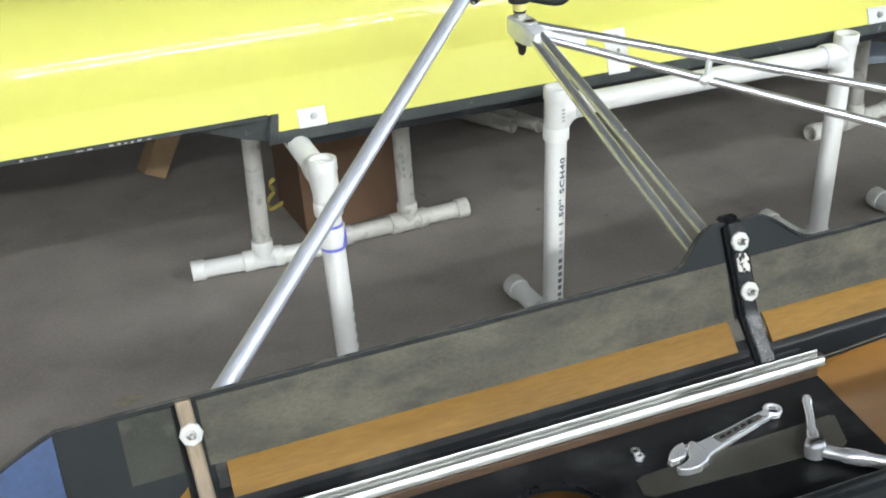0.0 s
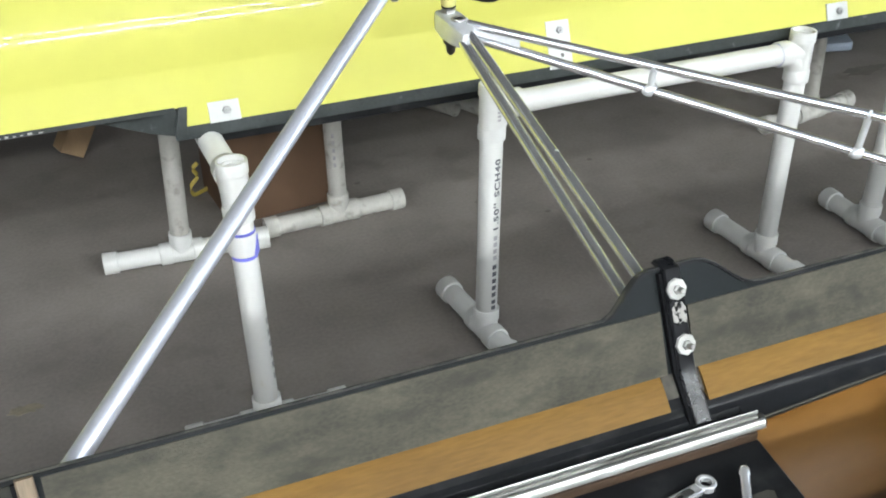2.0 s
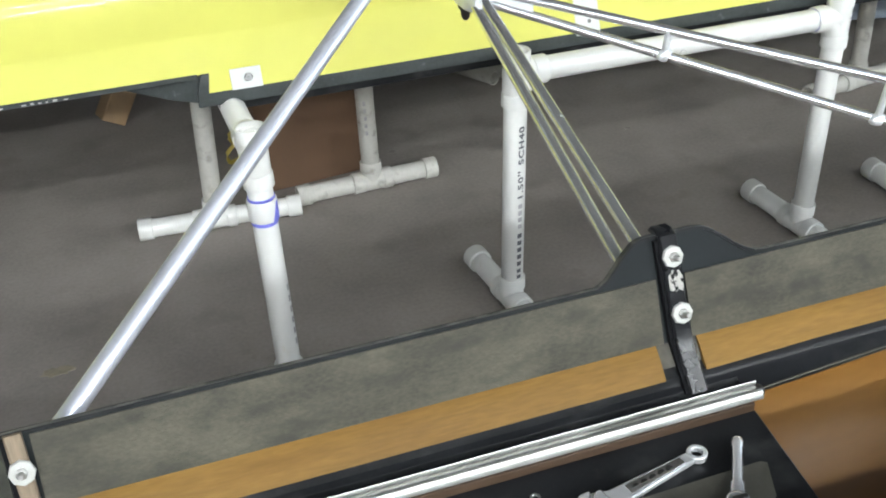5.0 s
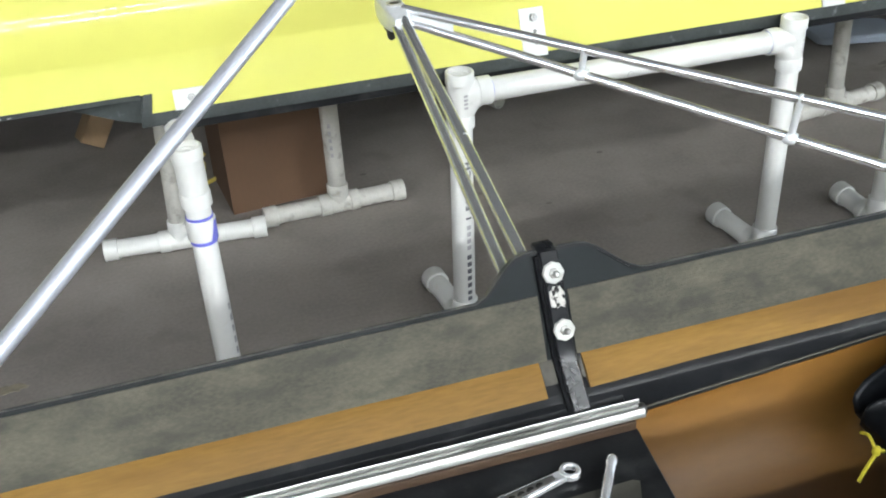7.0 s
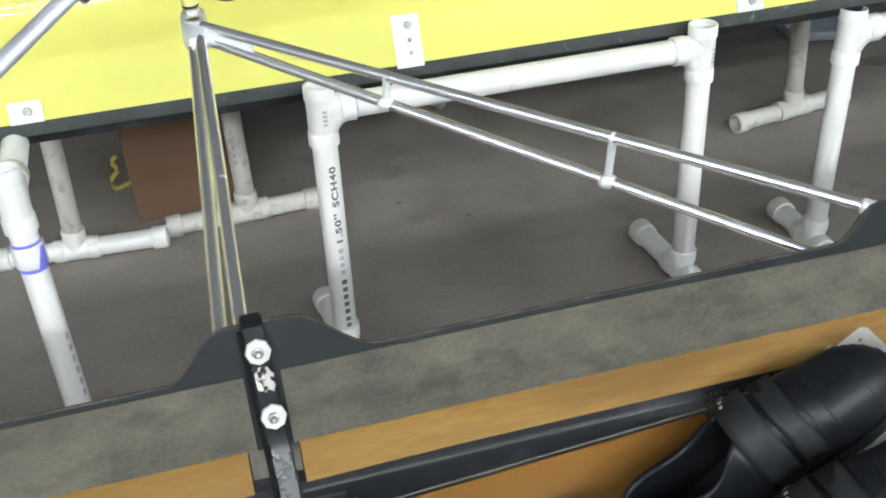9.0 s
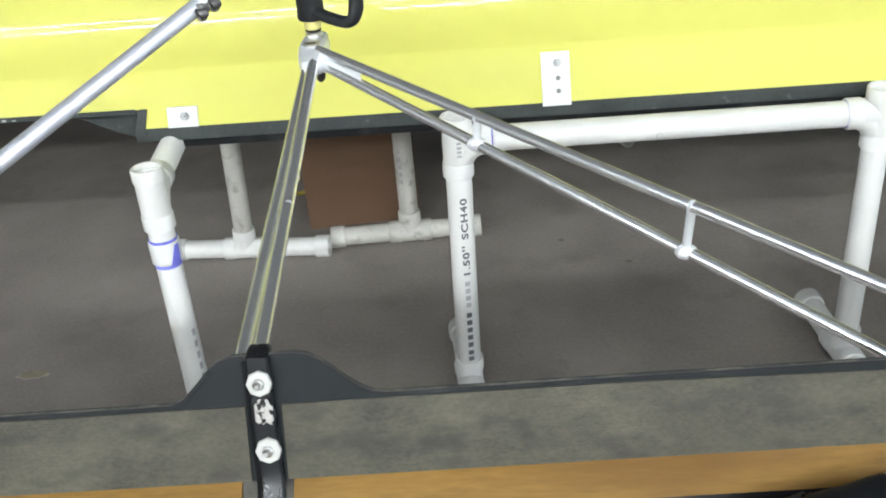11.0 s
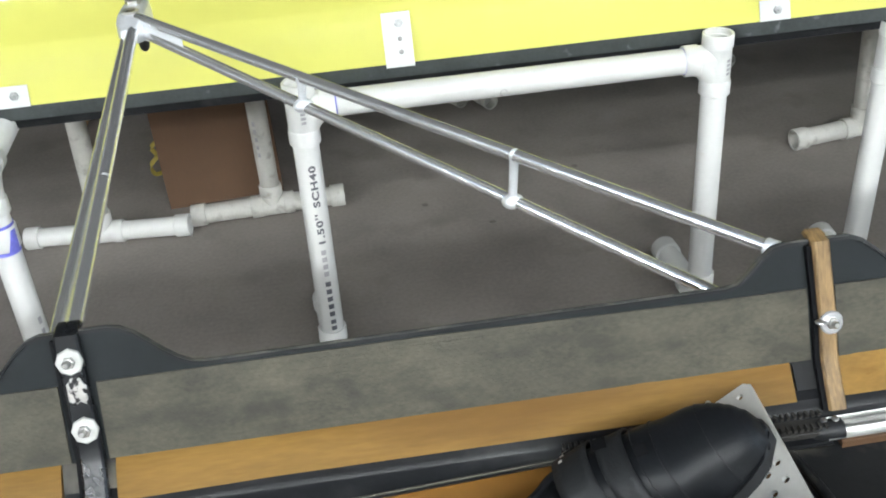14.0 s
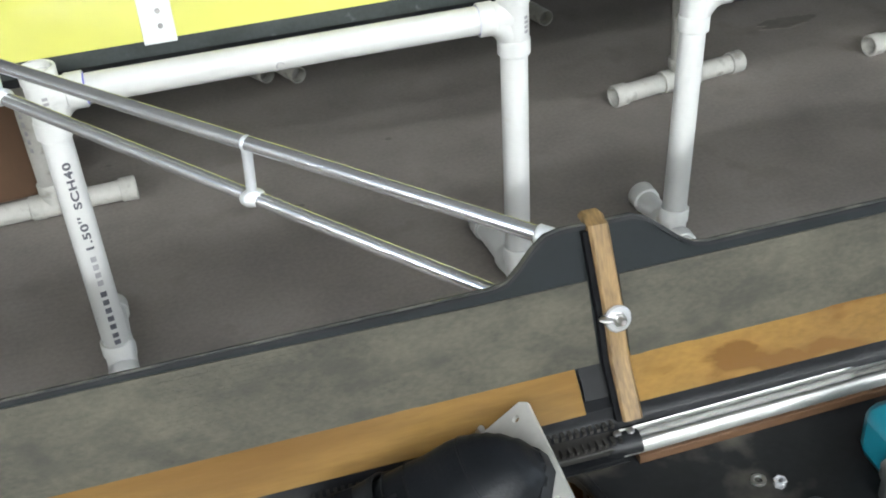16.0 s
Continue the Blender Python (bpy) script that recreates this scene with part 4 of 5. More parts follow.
for k in (0.0, -0.022):
    c = B1 + w * (0.004 + k) + side * 0.0145
    part("clamp_bolt", rod(c - Vector((0, 0, 0.010)), c + Vector((0, 0, 0.012)), 0.0055, 10), STEEL, rig)
    part("clamp_lug", lathe(bmesh.new(), c - w * 0.006, c + w * 0.006, [(0, 0.008), (0.006, 0.0095), (0.012, 0.008)], 12), DARK_STEEL, rig, "dark clamp lug")

# ---- yellow shell, lying upside down on the stands ----
yel = thing("yellow_shell", (2.2, 3.07, 0.55), "glossy yellow racing shell lying upside down on pipe stands", "boat")
YY = 3.07
HULL = [(0.262, 0.572), (0.250, 0.604), (0.237, 0.640), (0.2275, 0.664), (0.2262, 0.672), (0.2255, 0.692), (0.2235, 0.716), (0.2165, 0.744), (0.203, 0.772), (0.182, 0.799), (0.153, 0.824), (0.114, 0.845), (0.064, 0.859), (0.0, 0.864)]


def yellow_hull():
    def skin(name, a, b, lo, hi, label):
        bm = bmesh.new()
        loops = []
        for x in span(a, b, 0.12):
            k = 1.0 - 0.012 * abs(x - 2.0) ** 1.6
            p = [(h * k, z) for h, z in HULL[lo:hi]]
            loops.append(p)
        if hi is None:
            rings(bm, [[Vector((x, YY - h, z)) for h, z in p] + [Vector((x, YY + h, z)) for h, z in reversed(p[:-1])] for x, p in zip(span(a, b, 0.12), loops)], False, False, False)
            low_face = min(bm.faces, key=lambda f: f.calc_center_median().z + 10 * (f.calc_center_median().y > YY))
            if low_face.normal.y > 0:
                bmesh.ops.reverse_faces(bm, faces=bm.faces[:])
            obs = [part(name, bm, YELLOW, yel, label)]
        else:
            bm.free()
            obs = []
            for s in (-1, 1):
                bm = bmesh.new()
                rings(bm, [[Vector((x, YY + s * h, z)) for h, z in p] for x, p in zip(span(a, b, 0.12), loops)], False, False, False)
                obs.append(part(name, bm, YELLOW, yel, label))
        for ob in obs:
            md = ob.modifiers.new("solid", 'SOLIDIFY')
            md.thickness, md.offset, md.use_rim = 0.006, 0, False
    skin("hull", -3.0, 1.404, 1, None, "glossy yellow gelcoat hull over the foredeck")
    skin("hull", 1.404, 6.4, 0, None, "glossy yellow gelcoat hull")


yellow_hull()


def trim_strip(s):
    bm = bmesh.new()
    loops = []
    for x in span(1.385, 6.4, 0.1):
        k = 1.0 - 0.012 * abs(x - 2.0) ** 1.6
        pr = [(0.2655 * k, 0.548), (0.2665 * k, 0.553), (0.2615 * k + 0.0025, 0.5745), (0.2575 * k, 0.5755), (0.250 * k, 0.568), (0.247 * k, 0.549)]
        loops.append([Vector((x, YY + s * h, z)) for h, z in pr])
    rings(bm, loops)
    # strip added below the trim for the dark inner hull
    inner = bmesh.new()
    rings(inner, [[Vector((x, YY + s * h * (1.0 - 0.012 * abs(x - 2.0) ** 1.6), z)) for h, z in ((0.256, 0.556), (0.256, 0.530), (0.250, 0.530), (0.250, 0.556))] for x in span(1.42, 6.4, 0.1)])
    part("inner_hull_dark", inner, BLACK, yel, "black strip standing in for the dark inner hull")
    part("gunwale_trim", bm, TRIM, yel, "dark gunwale trim strip")


trim_strip(-1)
trim_strip(1)
# step in the gunwale, coaming wedge and foredeck
bm = bmesh.new()
rings(bm, [[Vector((x, y, z)) for x, y, z in l] for l in (
    ((1.383, 2.806, 0.549), (1.4055, 2.806, 0.549), (1.4055, 2.815, 0.549), (1.383, 2.815, 0.549)),
    ((1.386, 2.803, 0.575), (1.4055, 2.803, 0.575), (1.4055, 2.815, 0.575), (1.386, 2.815, 0.575)),
    ((1.396, 2.814, 0.606), (1.4115, 2.814, 0.606), (1.4115, 2.826, 0.606), (1.396, 2.826, 0.606)))])
part("trim_end", bm, TRIM, yel, "dark upright end of the trim", bevel=0.001)
bm = bmesh.new()
rings(bm, [[Vector(p) for p in l] for l in (
    ((1.398, 2.818, 0.600), (1.398, 2.818, 0.549), (1.398, 2.90, 0.549), (1.398, 2.90, 0.600)),
    ((1.345, 2.835, 0.600), (1.345, 2.835, 0.557), (1.345, 2.92, 0.560), (1.345, 2.92, 0.600)),
    ((1.23, 2.880, 0.600), (1.23, 2.880, 0.586), (1.23, 2.95, 0.586), (1.23, 2.95, 0.600)),
    ((1.16, 2.910, 0.600), (1.16, 2.910, 0.596), (1.16, 2.97, 0.596), (1.16, 2.97, 0.600)))])
part("coaming", bm, TRIM, yel, "black tapering coaming")
bm = bmesh.new()
loops = []
for x in span(-3.0, 1.39, 0.1):
    k = 1.0 - 0.012 * abs(x - 2.0) ** 1.6
    h = 0.2505 * k
    loops.append([Vector((x, YY - h - 0.003, 0.607)), Vector((x, YY - h - 0.003, 0.598)), Vector((x, YY - h + 0.02, 0.594)), Vector((x, YY, 0.585)), Vector((x, YY + h - 0.02, 0.594)), Vector((x, YY + h + 0.003, 0.598)), Vector((x, YY + h + 0.003, 0.607)), Vector((x, YY, 0.603))])
rings(bm, loops)
part("foredeck", bm, TRIM, yel, "black foredeck with a pale-flecked edge")
rnd = random.Random(8)
# glints on the foredeck's edge, put in as small white bars
bm = bmesh.new()
for i in range(11):
    x = (0.93, 0.955, 0.975, 1.03, 1.05, 1.09, 1.105, 1.118, 1.13, 1.142, 1.16)[i]
    k = 1.0 - 0.012 * abs(x - 2.0) ** 1.6
    box((x, YY - 0.2505 * k - 0.0045, 0.600), (x + 0.004 + 0.009 * rnd.random(), YY - 0.2505 * k - 0.002, 0.6012 + 0.0022 * rnd.random()), bm)
tagged(part("edge_glints", bm, NYLON, yel, "small white bars standing in for glints along the edge"), kind="stuff")


def mount_plate(x, z0, z1, w, bolts):
    def P(z):
        return 2.808 + (z - 0.572) * 0.37
    n = Vector((0, -1, 0.37)).normalized()
    bm = bmesh.new()
    l = []
    for z in (z0, z1):
        c = Vector((x, P(z), z)) + n * 0.001
        l.append([c + Vector((-w / 2, 0, 0)), c + Vector((w / 2, 0, 0)), c + Vector((w / 2, 0, 0)) + n * 0.003, c + Vector((-w / 2, 0, 0)) + n * 0.003])
    rings(bm, l)
    p = part("mount_plate", bm, MOUNT, yel, "pale alloy rigger mount plate", bevel=0.0008)
    for z, kind in bolts:
        c = Vector((x + 0.004, P(z), z)) + n * 0.004
        bm = bmesh.new()
        if kind == 'nut':
            hexnut(bm, c, n, 0.0078, 0.006)
            lathe(bm, c + n * 0.005, c + n * 0.010, [(0, 0.003), (0.004, 0.003), (0.005, 0.002)], 10)
            part("bolt", bm, BOLT, p, "dull steel bolt")
        else:
            # no real hole: a dark disc carries its shade
            lathe(bm, c - n * 0.002, c + n * 0.0006, [(0, 0.0042), (0.0024, 0.0042), (0.0026, 0.0035)], 12)
            part("bolt_hole", bm, DARK_STEEL, p, "bolt hole, its shade put in as a dark disc")


mount_plate(1.475, 0.571, 0.606, 0.056, ((0.5895, 'nut'),))
mount_plate(2.141, 0.566, 0.654, 0.050, ((0.636, 'nut'), (0.611, 'hole'), (0.590, 'hole')))
mount_plate(2.80, 0.572, 0.606, 0.054, ((0.589, 'nut'),))
mount_plate(3.46, 0.566, 0.654, 0.050, ((0.636, 'nut'), (0.590, 'hole')))
yel.matrix_world = pose(2.193, 3.077, 0.547, 0, 0, -0.93)

# ---- pipe stands ----
RO, RI = 0.0228, 0.0192


def pipe(name, p0, p1, mt, parent, label=""):
    L = (Vector(p1) - Vector(p0)).length
    bm = lathe(bmesh.new(), p0, p1, [(0.004, RI), (0, RI + 0.0006), (0, RO - 0.0005), (0.0008, RO), (L - 0.0008, RO), (L, RO - 0.0005), (L, RI + 0.0006), (L - 0.004, RI), (0.004, RI)], 28, False)
    return part(name, bm, mt, parent, label)


def hub(bm, p0, p1, r=0.0274, inner=0.0226):
    L = (Vector(p1) - Vector(p0)).length
    lathe(bm, p0, p1, [(0.001, inner), (0, inner + 0.001), (0, r - 0.0012), (0.0012, r), (L - 0.0015, r), (L, r - 0.0012), (L, inner + 0.001), (L - 0.001, inner), (0.001, inner)], 28, False)


def tee(c, axis, branch, mt, parent, up=0.060, down=0.060, reach=0.066, name="tee", sweep_in=False):
    """A socket tee: run along axis through c, branch out of it; sweep_in fills the lower bend of the branch."""
    c, axis, branch = Vector(c), Vector(axis).normalized(), Vector(branch).normalized()
    bm = bmesh.new()
    L = up + down - 0.02
    lathe(bm, c - axis * (down - 0.01), c + axis * (up - 0.01), [(0, 0.0195), (0, 0.0252), (L / 2, 0.0257), (L, 0.0252), (L, 0.0195), (0, 0.0195)], 28, False)
    hub(bm, c - axis * down, c - axis * (down - 0.027))
    hub(bm, c + axis * (up - 0.024), c + axis * up)
    if reach:
        R = reach - 0.01
        lathe(bm, c + branch * 0.006, c + branch * R, [(0, 0.0250), (R - 0.006, 0.0250), (R - 0.006, 0.019)], 28, False)
        hub(bm, c + branch * (reach - 0.027), c + branch * reach)
    ob = part(name, bm, mt, parent)
    if sweep_in:
        pts = curve_pts([c - axis * 0.048 + branch * 0.001, c - axis * 0.030 + branch * 0.006, c - axis * 0.012 + branch * 0.020, c - axis * 0.002 + branch * 0.040])
        part("tee_bend", sweep(pts, 0.0244, 24), mt, parent)
    return ob


def cap_end(c, d, mt, parent, name="end_socket"):
    bm = bmesh.new()
    hub(bm, c, Vector(c) + Vector(d) * 0.034, 0.0272, 0.0205)
    return part(name, bm, mt, parent)


def primer_ring(c, axis, parent, L=0.0035, r=RO + 0.0005):
    bm = lathe(bmesh.new(), Vector(c), Vector(c) + Vector(axis) * L, [(0, r - 0.001), (0, r), (L, r), (L, r - 0.001)], 28, False)
    part("primer_ring", bm, PRIMER, parent, "smeared blue primer ring")


def bore(c, d, parent):
    """Plug in an open pipe end; the bore's shade is put into its darker grey."""
    bm = lathe(bmesh.new(), Vector(c) + Vector(d) * 0.03, Vector(c) + Vector(d) * 0.032, [(0, RI + 0.0008), (0.002, RI + 0.0008)], 24)
    part("bore", bm, BORE_SHADE, parent)


def foot(c, d, la, lb, mt, parent):
    """A floor foot: pipe both ways from c along d with end sockets."""
    c, d = Vector(c), Vector(d).normalized()
    if la > 0.07:
        pipe("foot_pipe", c - d * 0.045, c - d * la, mt, parent)
        cap_end(c - d * (la - 0.028), -d, mt, parent)
    if lb > 0.07:
        pipe("foot_pipe", c + d * 0.045, c + d * lb, mt, parent)
        cap_end(c + d * (lb - 0.028), d, mt, parent)


FOOT_Z = 0.0276


def leg(x, y, top, d_foot, la, lb, mt, parent, tee_dir, base=(0, 0), foot_mt=None):
    """An upright with a tee on top and a foot tee on the floor."""
    foot_mt = foot_mt or mt
    dx, dy = base
    b = Vector((x + dx, y + dy, FOOT_Z))
    t = Vector((x, y, top))
    u = (t - b).normalized()
    pipe("upright", b + u * 0.045, t - u * 0.075, mt, parent)
    if tee_dir is not None:
        tee(t - u * 0.046, u, tee_dir, mt, parent, 0.046, 0.066, 0.060, "tee", True)
        primer_ring(t - u * 0.1112, u, parent, 0.003)
    tee(b, d_foot, u, foot_mt, parent, 0.052, 0.052, 0.055, "foot_tee")
    foot(b, d_foot, la, lb, foot_mt, parent)
    return b, t, u


stand = thing("pipe_stand", (2.32, 2.776, 0), "white plastic pipe stand with a long crossbar", "stand", "pipe stands")
FD = Vector((-0.10, 1.0, 0)).normalized()
b2, t2, u2 = leg(1.953, 2.748, 0.586, (-0.10, 0.99, 0), 0.12, 0.180, PVC, stand, (1, 0, 0), (-0.014, 0.003))
b3, t3, u3 = leg(2.677, 2.772, 0.573, FD, 0.12, 0.180, PVC, stand, (-1, 0, 0), (-0.013, 0.002))
c2, c3 = t2 - u2 * 0.046, t3 - u3 * 0.046
d23 = (c3 - c2).normalized()
pipe("crossbar", c2 + d23 * 0.05, c3 - d23 * 0.05, PVC, stand)
primer_ring(c2 + d23 * 0.058, d23, stand)
primer_ring(c3 - d23 * 0.061, d23, stand)
hook = sweep([c2 + d23 * 0.345 + Vector((0.006 * math.cos(a), -0.0245, -0.008 + 0.006 * math.sin(a))) for a in [0.3 + 0.5 * i for i in range(9)]], 0.0006, 6)
part("scribed_mark", hook, PRINT_FADED, stand, "small curved pencil mark")

stand_c = thing("pipe_stand", (3.35, 2.80, 0), "white plastic pipe stand with a crossbar", "stand", "pipe stands")
b4, t4, u4 = leg(3.013, 2.807, 0.540, (0, 1, 0), 0.12, 0.145, PVC, stand_c, (1, 0, 0), (-0.036, -0.020))
b5, t5, u5 = leg(3.72, 2.82, 0.55, FD, 0.12, 0.15, PVC, stand_c, (-1, 0, 0))
c4, c5 = t4 - u4 * 0.046, t5 - u5 * 0.046
d45 = (c5 - c4).normalized()
pipe("crossbar", c4 + d45 * 0.05, c5 - d45 * 0.05, PVC, stand_c)

stand_a = thing("pipe_stand", (1.42, 3.0, 0), "white plastic pipe stand with blue primer smears, beside a box", "stand", "pipe stands")
p1 = Vector((1.438, 2.660, 0.571))
b1 = Vector((1.440, 2.640, FOOT_Z))
u1 = (p1 - b1).normalized()
pipe("upright", b1 + u1 * 0.045, p1 - u1 * 0.075, PVC, stand_a)
back = Vector((-0.02, 1.0, 0.0)).normalized()
tee(p1 - u1 * 0.040, u1, back, PVC, stand_a, 0.040, 0.072, 0.060, "tee", True)
low = p1 - u1 * 0.155
bm = bmesh.new()
hub(bm, low - u1 * 0.020, low + u1 * 0.020, 0.0268, 0.0226)
part("coupling", bm, PVC, stand_a)
primer_ring(low + u1 * 0.019, u1, stand_a, 0.006, RO + 0.0015)
primer_ring(low - u1 * 0.028, u1, stand_a, 0.006, RO + 0.0010)
bm = bmesh.new()
smear = []
for k in range(5):
    a0 = -1.1 + 0.12 * k
    smear.append([low - u1 * (0.020 - 0.009 * k) + Vector((math.cos(a), math.sin(a), 0)) * 0.0270 for a in [a0 + 0.16 * i * (1 - 0.12 * k) for i in range(6)]])
rings(bm, smear, close_u=False, cap0=False, cap1=False)
part("primer_smear", bm, PRIMER, stand_a, "smeared blue primer")
tee(b1, (1, 0, 0), u1, PVC, stand_a, 0.052, 0.052, 0.055, "foot_tee")
foot(b1, (1, 0, 0), 0.15, 0.15, PVC, stand_a)
r1b = Vector((1.389, 3.333, FOOT_Z))
r1t = Vector((1.412, 3.326, 0.560))
rd1 = (Vector((1.579, 3.312, 0)) - Vector((1.205, 3.340, 0))).normalized()
c1 = p1 - u1 * 0.040
pipe("crossbar", c1 + back * 0.045, Vector((1.412, 3.300, c1.z)), PVC, stand_a)
ur = (r1t - r1b).normalized()
pipe("upright", r1b + ur * 0.045, r1t - ur * 0.02, PVC_OLD, stand_a)
tee(r1b, rd1, ur, PVC, stand_a, 0.052, 0.052, 0.055, "foot_tee")
foot(r1b, rd1, 0.178, 0.205, PVC, stand_a)

stand_r = thing("pipe_stand", (1.8, 3.38, 0), "dusty grey plastic pipe stand leg with a floor foot", "stand", "rear stand legs")
rr = (Vector((1.969, 3.372, 0)) - Vector((1.606, 3.358, 0))).normalized()
r2b, r2t = Vector((1.796, 3.366, FOOT_Z)), Vector((1.800, 3.385, 0.56))
leg(r2t.x, r2t.y, r2t.z, rr, 0.190, 0.168, PVC_OLD, stand_r, None, (r2b.x - r2t.x, r2b.y - r2t.y))
stand_r2 = thing("pipe_stand", (3.27, 3.39, 0), "dusty grey plastic pipe stand leg with a floor foot", "stand", "rear stand legs")
rr4 = (Vector((3.446, 3.422, 0)) - Vector((3.104, 3.364, 0))).normalized()
leg(3.272, 3.400, 0.56, rr4, 0.180, 0.172, PVC_OLD, stand_r2, None, (0.0, -0.008))
stand_r3 = thing("pipe_stand", (3.95, 3.39, 0), "dusty grey plastic pipe stand leg with a floor foot", "stand", "rear stand legs")
leg(3.955, 3.40, 0.56, rr4, 0.185, 0.190, PVC_OLD, stand_r3, None)


def loose_pipe(p, q):
    t = thing("loose_pipe", p, "loose dusty grey plastic pipe lying on the floor", "pipe", "loose pipes")
    p, q = Vector(p), Vector(q)
    d = (q - p).normalized()
    pipe("tube", p, q, PVC_OLD, t)
    bore(p, d, t)
    bore(p, d * 4, t)


def cradle(x):
    """A low pipe cradle under the near shell."""
    t = thing("boat_cradle", (x, YC, 0), "white plastic pipe cradle under the open shell", "stand", "boat cradles")
    for y in (YC - 0.26, YC + 0.16):
        pipe("upright", (x, y, 0.05), (x, y, 0.36), PVC, t)
        tee((x, y, FOOT_Z), (1, 0, 0), (0, 0, 1), PVC, t, 0.052, 0.052, 0.055, "foot_tee")
        foot((x, y, FOOT_Z), (1, 0, 0), 0.15, 0.15, PVC, t)
    z = 0.390 + lift(x) - 0.007 - RO
    pipe("crossbar", (x, YC - 0.29, z), (x, YC + 0.19, z), PVC, t)


cradle(0.45)
cradle(3.7)
loose_pipe((2.394, 3.815, RO), (2.16, 4.36, RO))
loose_pipe((2.316, 3.850, RO), (2.02, 4.40, RO))
loose_pipe((3.105, 3.895, RO), (2.95, 4.5, RO))


# ---- print on the marked upright ----
def pipe_print(text, z0, size, face, material, top):
    """Letters reading up the pipe, wrapped on its wall."""
    cu = bpy.data.curves.new("print", 'FONT')
    cu.body, cu.size = text, size
    cu.space_character = 1.15
    cu.offset = 0.0006
    tmp = new("print_source", cu)
    dg = bpy.context.evaluated_depsgraph_get()
    me = bpy.data.meshes.new_from_object(tmp.evaluated_get(dg))
    bpy.data.objects.remove(tmp)
    bm = bmesh.new()
    bm.from_mesh(me)
    bpy.data.meshes.remove(me)
    for k in range(1, 8):
        bmesh.ops.bisect_plane(bm, geom=bm.verts[:] + bm.edges[:] + bm.faces[:], plane_co=(0, size * 0.1 * k, 0), plane_no=(0, 1, 0))
    wide = max(v.co.x for v in bm.verts)
    for v in bm.verts:
        s, h = v.co.x / wide * top, v.co.y - size * 0.35
        a = face - h / RO
        c = b2 + u2 * (z0 - b2.z + s)
        v.co = c + Vector((math.cos(a), math.sin(a), 0)) * (RO + 0.0005)
    return part("printed_text", bm, material, stand, "black printed pipe marking")


def print_bar(z0, z1, h0, h1, face, material, x=None):
    bm = bmesh.new()
    l = []
    for z in (z0, z1):
        c = b2 + u2 * (z - b2.z)
        l.append([c + Vector((math.cos(face - h / RO), math.sin(face - h / RO), 0)) * (RO + 0.0006) for h in [h0 + (h1 - h0) * i / 4 for i in range(5)]])
    rings(bm, l, close_u=False, cap0=False, cap1=False)
    part("print_bar", bm, material, stand)


FACE = radians(-90 + 14)
pipe_print("SCH40", 0.356, 0.0165, FACE, PRINT, 0.082)
pipe_print("1.50''", 0.276, 0.0165, FACE, PRINT, 0.066)
for i in range(4):
    print_bar(0.210 + i * 0.0155, 0.220 + i * 0.0155, -0.0045, 0.0045, FACE, PRINT_FADED)
for i in range(5):
    print_bar(0.120 + i * 0.0168, 0.1305 + i * 0.0168, -0.0050, 0.0050, FACE, PRINT)
for i in range(2):
    print_bar(0.088 + i * 0.0145, 0.0975 + i * 0.0145, -0.005, 0.005, FACE, PRINT)


def pipe_mark(c, u, face, radius, half, high, parent):
    """A short dark bar printed round a pipe or fitting."""
    bm = bmesh.new()
    rings(bm, [[c + u * dz + Vector((math.cos(face - h / radius), math.sin(face - h / radius), 0)) * (radius + 0.0005) for h in (-half, 0, half)] for dz in (0, high)], close_u=False, cap0=False, cap1=False)
    part("print_bar", bm, PRINT_FADED, parent)


for i in range(4):
    pipe_mark(t2 + u2 * (0.008 * i - 0.068), u2, FACE - 0.1, 0.0257, 0.004, 0.005, stand)
    pipe_mark(t3 + u3 * (0.008 * i - 0.072), u3, FACE + 0.35, 0.0257, 0.004, 0.005, stand)
for i in range(5):
    pipe_mark(r2b + Vector((0, 0, 0.14 + 0.02 * i)), Vector((0, 0, 1)), radians(-108), RO, 0.0035, 0.011, stand_r)
for i in range(6):
    pipe_mark(b1 + u1 * (0.10 + 0.024 * i), u1, radians(-32), RO, 0.0035, 0.014, stand_a)

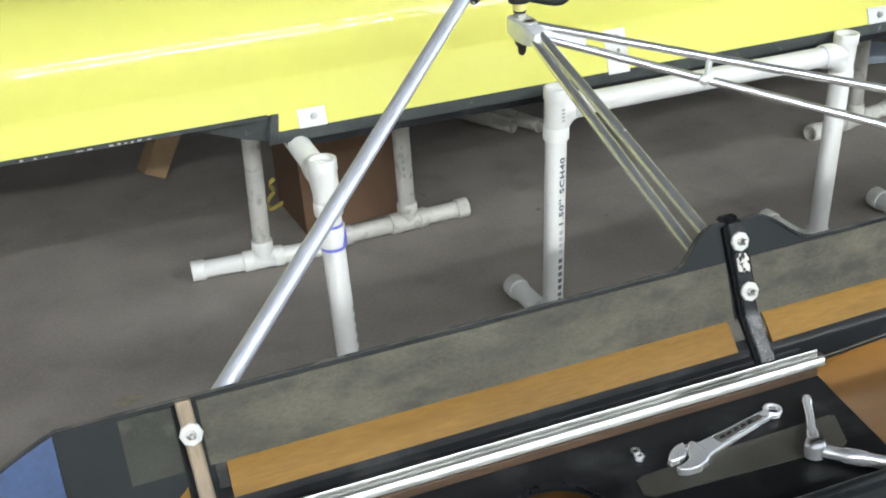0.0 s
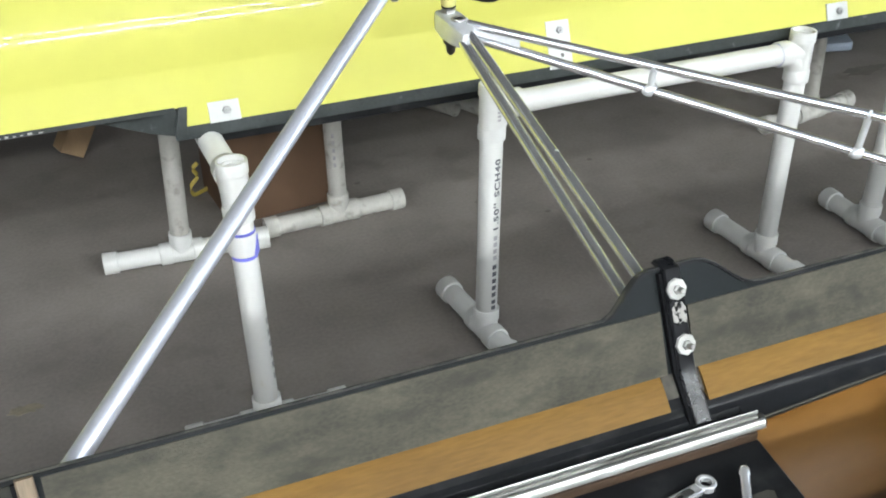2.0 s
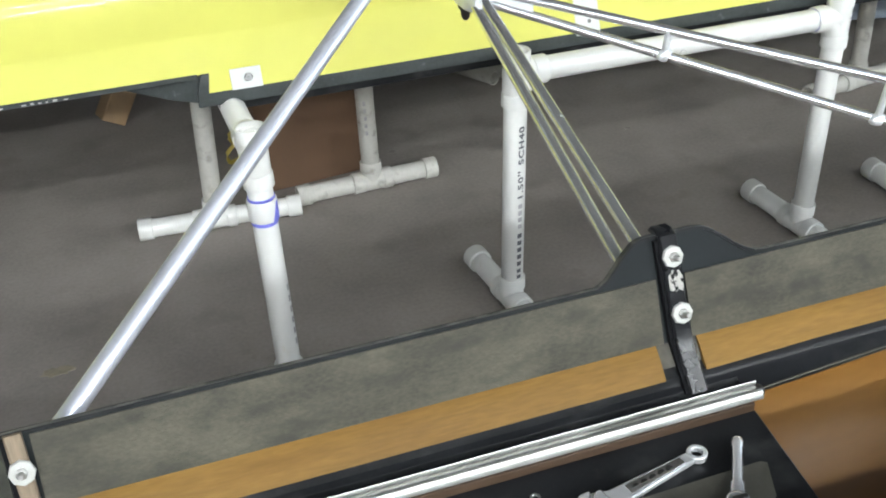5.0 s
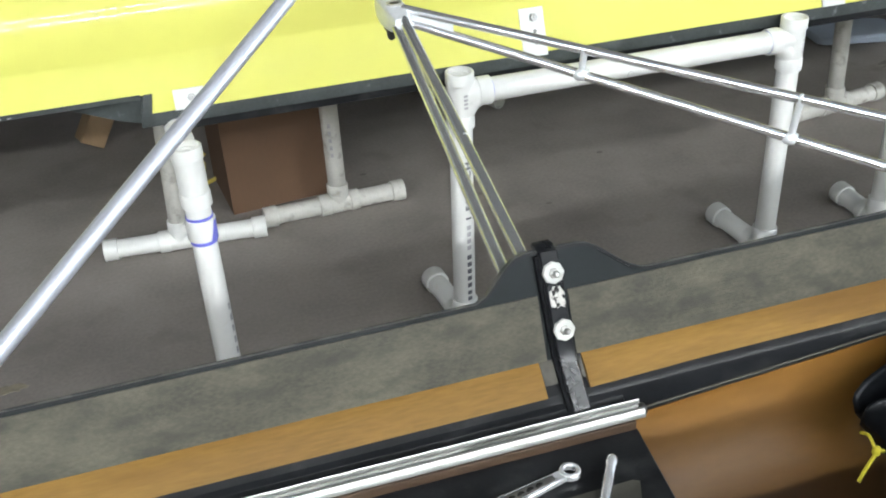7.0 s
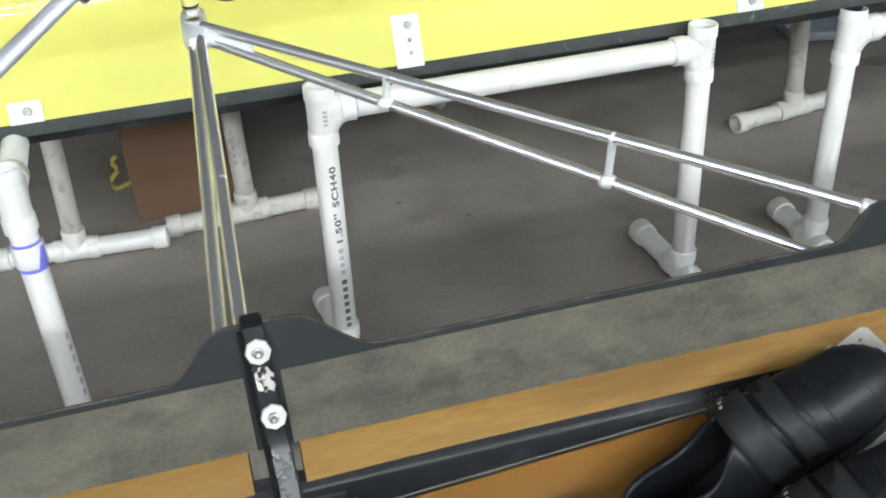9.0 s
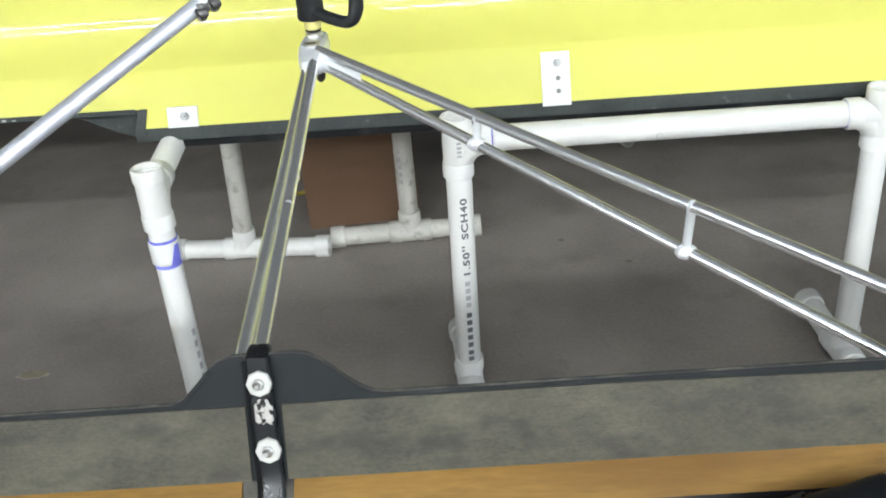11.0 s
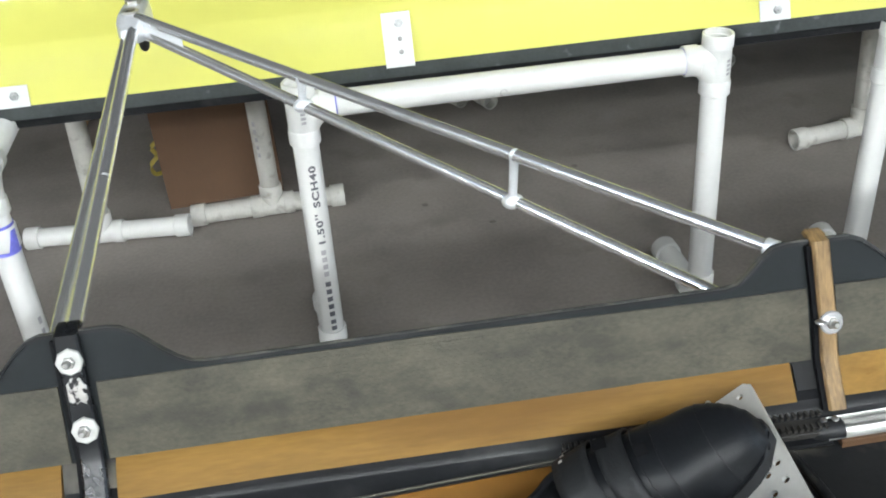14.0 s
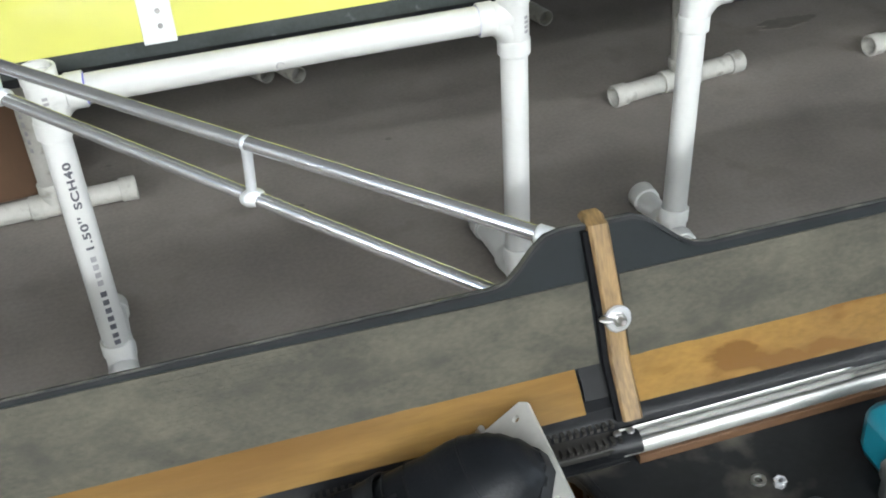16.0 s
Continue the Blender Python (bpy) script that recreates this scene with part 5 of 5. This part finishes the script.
# ---- things on the floor ----
def cardboard_box():
    b = thing("cardboard_box", (1.66, 3.6, 0), "brown cardboard box on the floor behind the stand", "box")
    x0, x1, y0, y1, h = 1.532, 1.815, 3.455, 3.70, 0.278
    m = Matrix.Translation((1.532, 3.455, 0)) @ Matrix.Rotation(radians(6), 4, 'Z') @ Matrix.Translation((-1.532, -3.455, 0))
    t = 0.005
    part("side", box((x0, y0, 0.001), (x1, y0 + t, h), None, m), CARD, b)
    part("side", box((x0, y1 - t, 0.001), (x1, y1, h), None, m), CARD, b)
    part("side", box((x0, y0 + t, 0.001), (x0 + t, y1 - t, h), None, m), CARD, b)
    part("side", box((x1 - t, y0 + t, 0.001), (x1, y1 - t, h), None, m), CARD, b)
    part("bottom", box((x0 + t, y0 + t, 0.001), (x1 - t, y1 - t, 0.006), None, m), CARD, b)
    part("flap", box((x0, y0 + 0.0, h), (x1, y0 + 0.115, h + 0.004), None, m), CARD, b)
    part("flap", box((x0, y1 - 0.115, h), (x1, y1, h + 0.004), None, m), CARD, b)
    part("paper_sheet", box((x0 + 0.07, y0 + 0.02, h + 0.0045), (x0 + 0.14, y0 + 0.1, h + 0.010), None, m), NYLON, b, "crumpled white paper on top")


cardboard_box()
bm = sweep(curve_pts([(1.492, 3.64, 0.105), (1.478, 3.64, 0.09), (1.486, 3.64, 0.065), (1.466, 3.64, 0.04), (1.470, 3.645, 0.012), (1.49, 3.655, 0.010), (1.512, 3.66, 0.016)]), 0.0060, 10, 0.35)
tagged(part("yellow_strap", bm, STRAP_YELLOW), "crumpled yellow plastic strap beside the box", "strap")
m = Matrix.Translation((1.165, 4.00, 0)) @ Matrix.Rotation(radians(18), 4, 'Z') @ Matrix.Rotation(radians(32), 4, 'Y')
tagged(part("wood_block", box((-0.030, 0, 0.030), (0.045, 0.06, 0.36), None, m), CARD_PALE, bevel=0.004), "pale softwood block standing on the floor", "wood block")
bm = slab([(3.561, 4.025), (3.60, 4.04), (3.83, 3.95), (3.842, 3.93), (3.78, 3.80), (3.76, 3.795), (3.56, 3.85), (3.545, 3.87)], 0.001, 0.030)
lid = tagged(part("plastic_lid", bm, BLUE_SHEET, bevel=0.008), "pale blue plastic lid lying on the floor", "lid")
rnd = random.Random(5)


def floor_stain(cx, cy, rx, ry, material, label):
    pts = [(cx + rx * (0.65 + 0.5 * rnd.random()) * math.cos(a), cy + ry * (0.65 + 0.5 * rnd.random()) * math.sin(a)) for a in (2 * math.pi * k / 26 for k in range(26))]
    tagged(part("floor_stain", slab(pts, 0.0, 0.0012), material), label, "stain", "floor stains", "structure")


STAIN = mat("dark_floor_stain", (0.15, 0.130, 0.114), 0.55, vary=0.3, scale=12, fine=60)
STAIN_Y = mat("yellow_floor_stain", (0.225, 0.195, 0.14), 0.7, vary=0.3, scale=20, fine=80)
floor_stain(3.70, 3.64, 0.09, 0.035, STAIN, "dark oily stain on the concrete floor")
floor_stain(1.00, 2.89, 0.035, 0.015, STAIN_Y, "faint yellow paint stain on the floor")
for x, y in ((2.162, 3.318), (2.55, 3.42), (2.31, 3.2), (1.9, 3.55)):
    floor_stain(x, y, 0.008, 0.006, STAIN, "small dark speck on the floor")
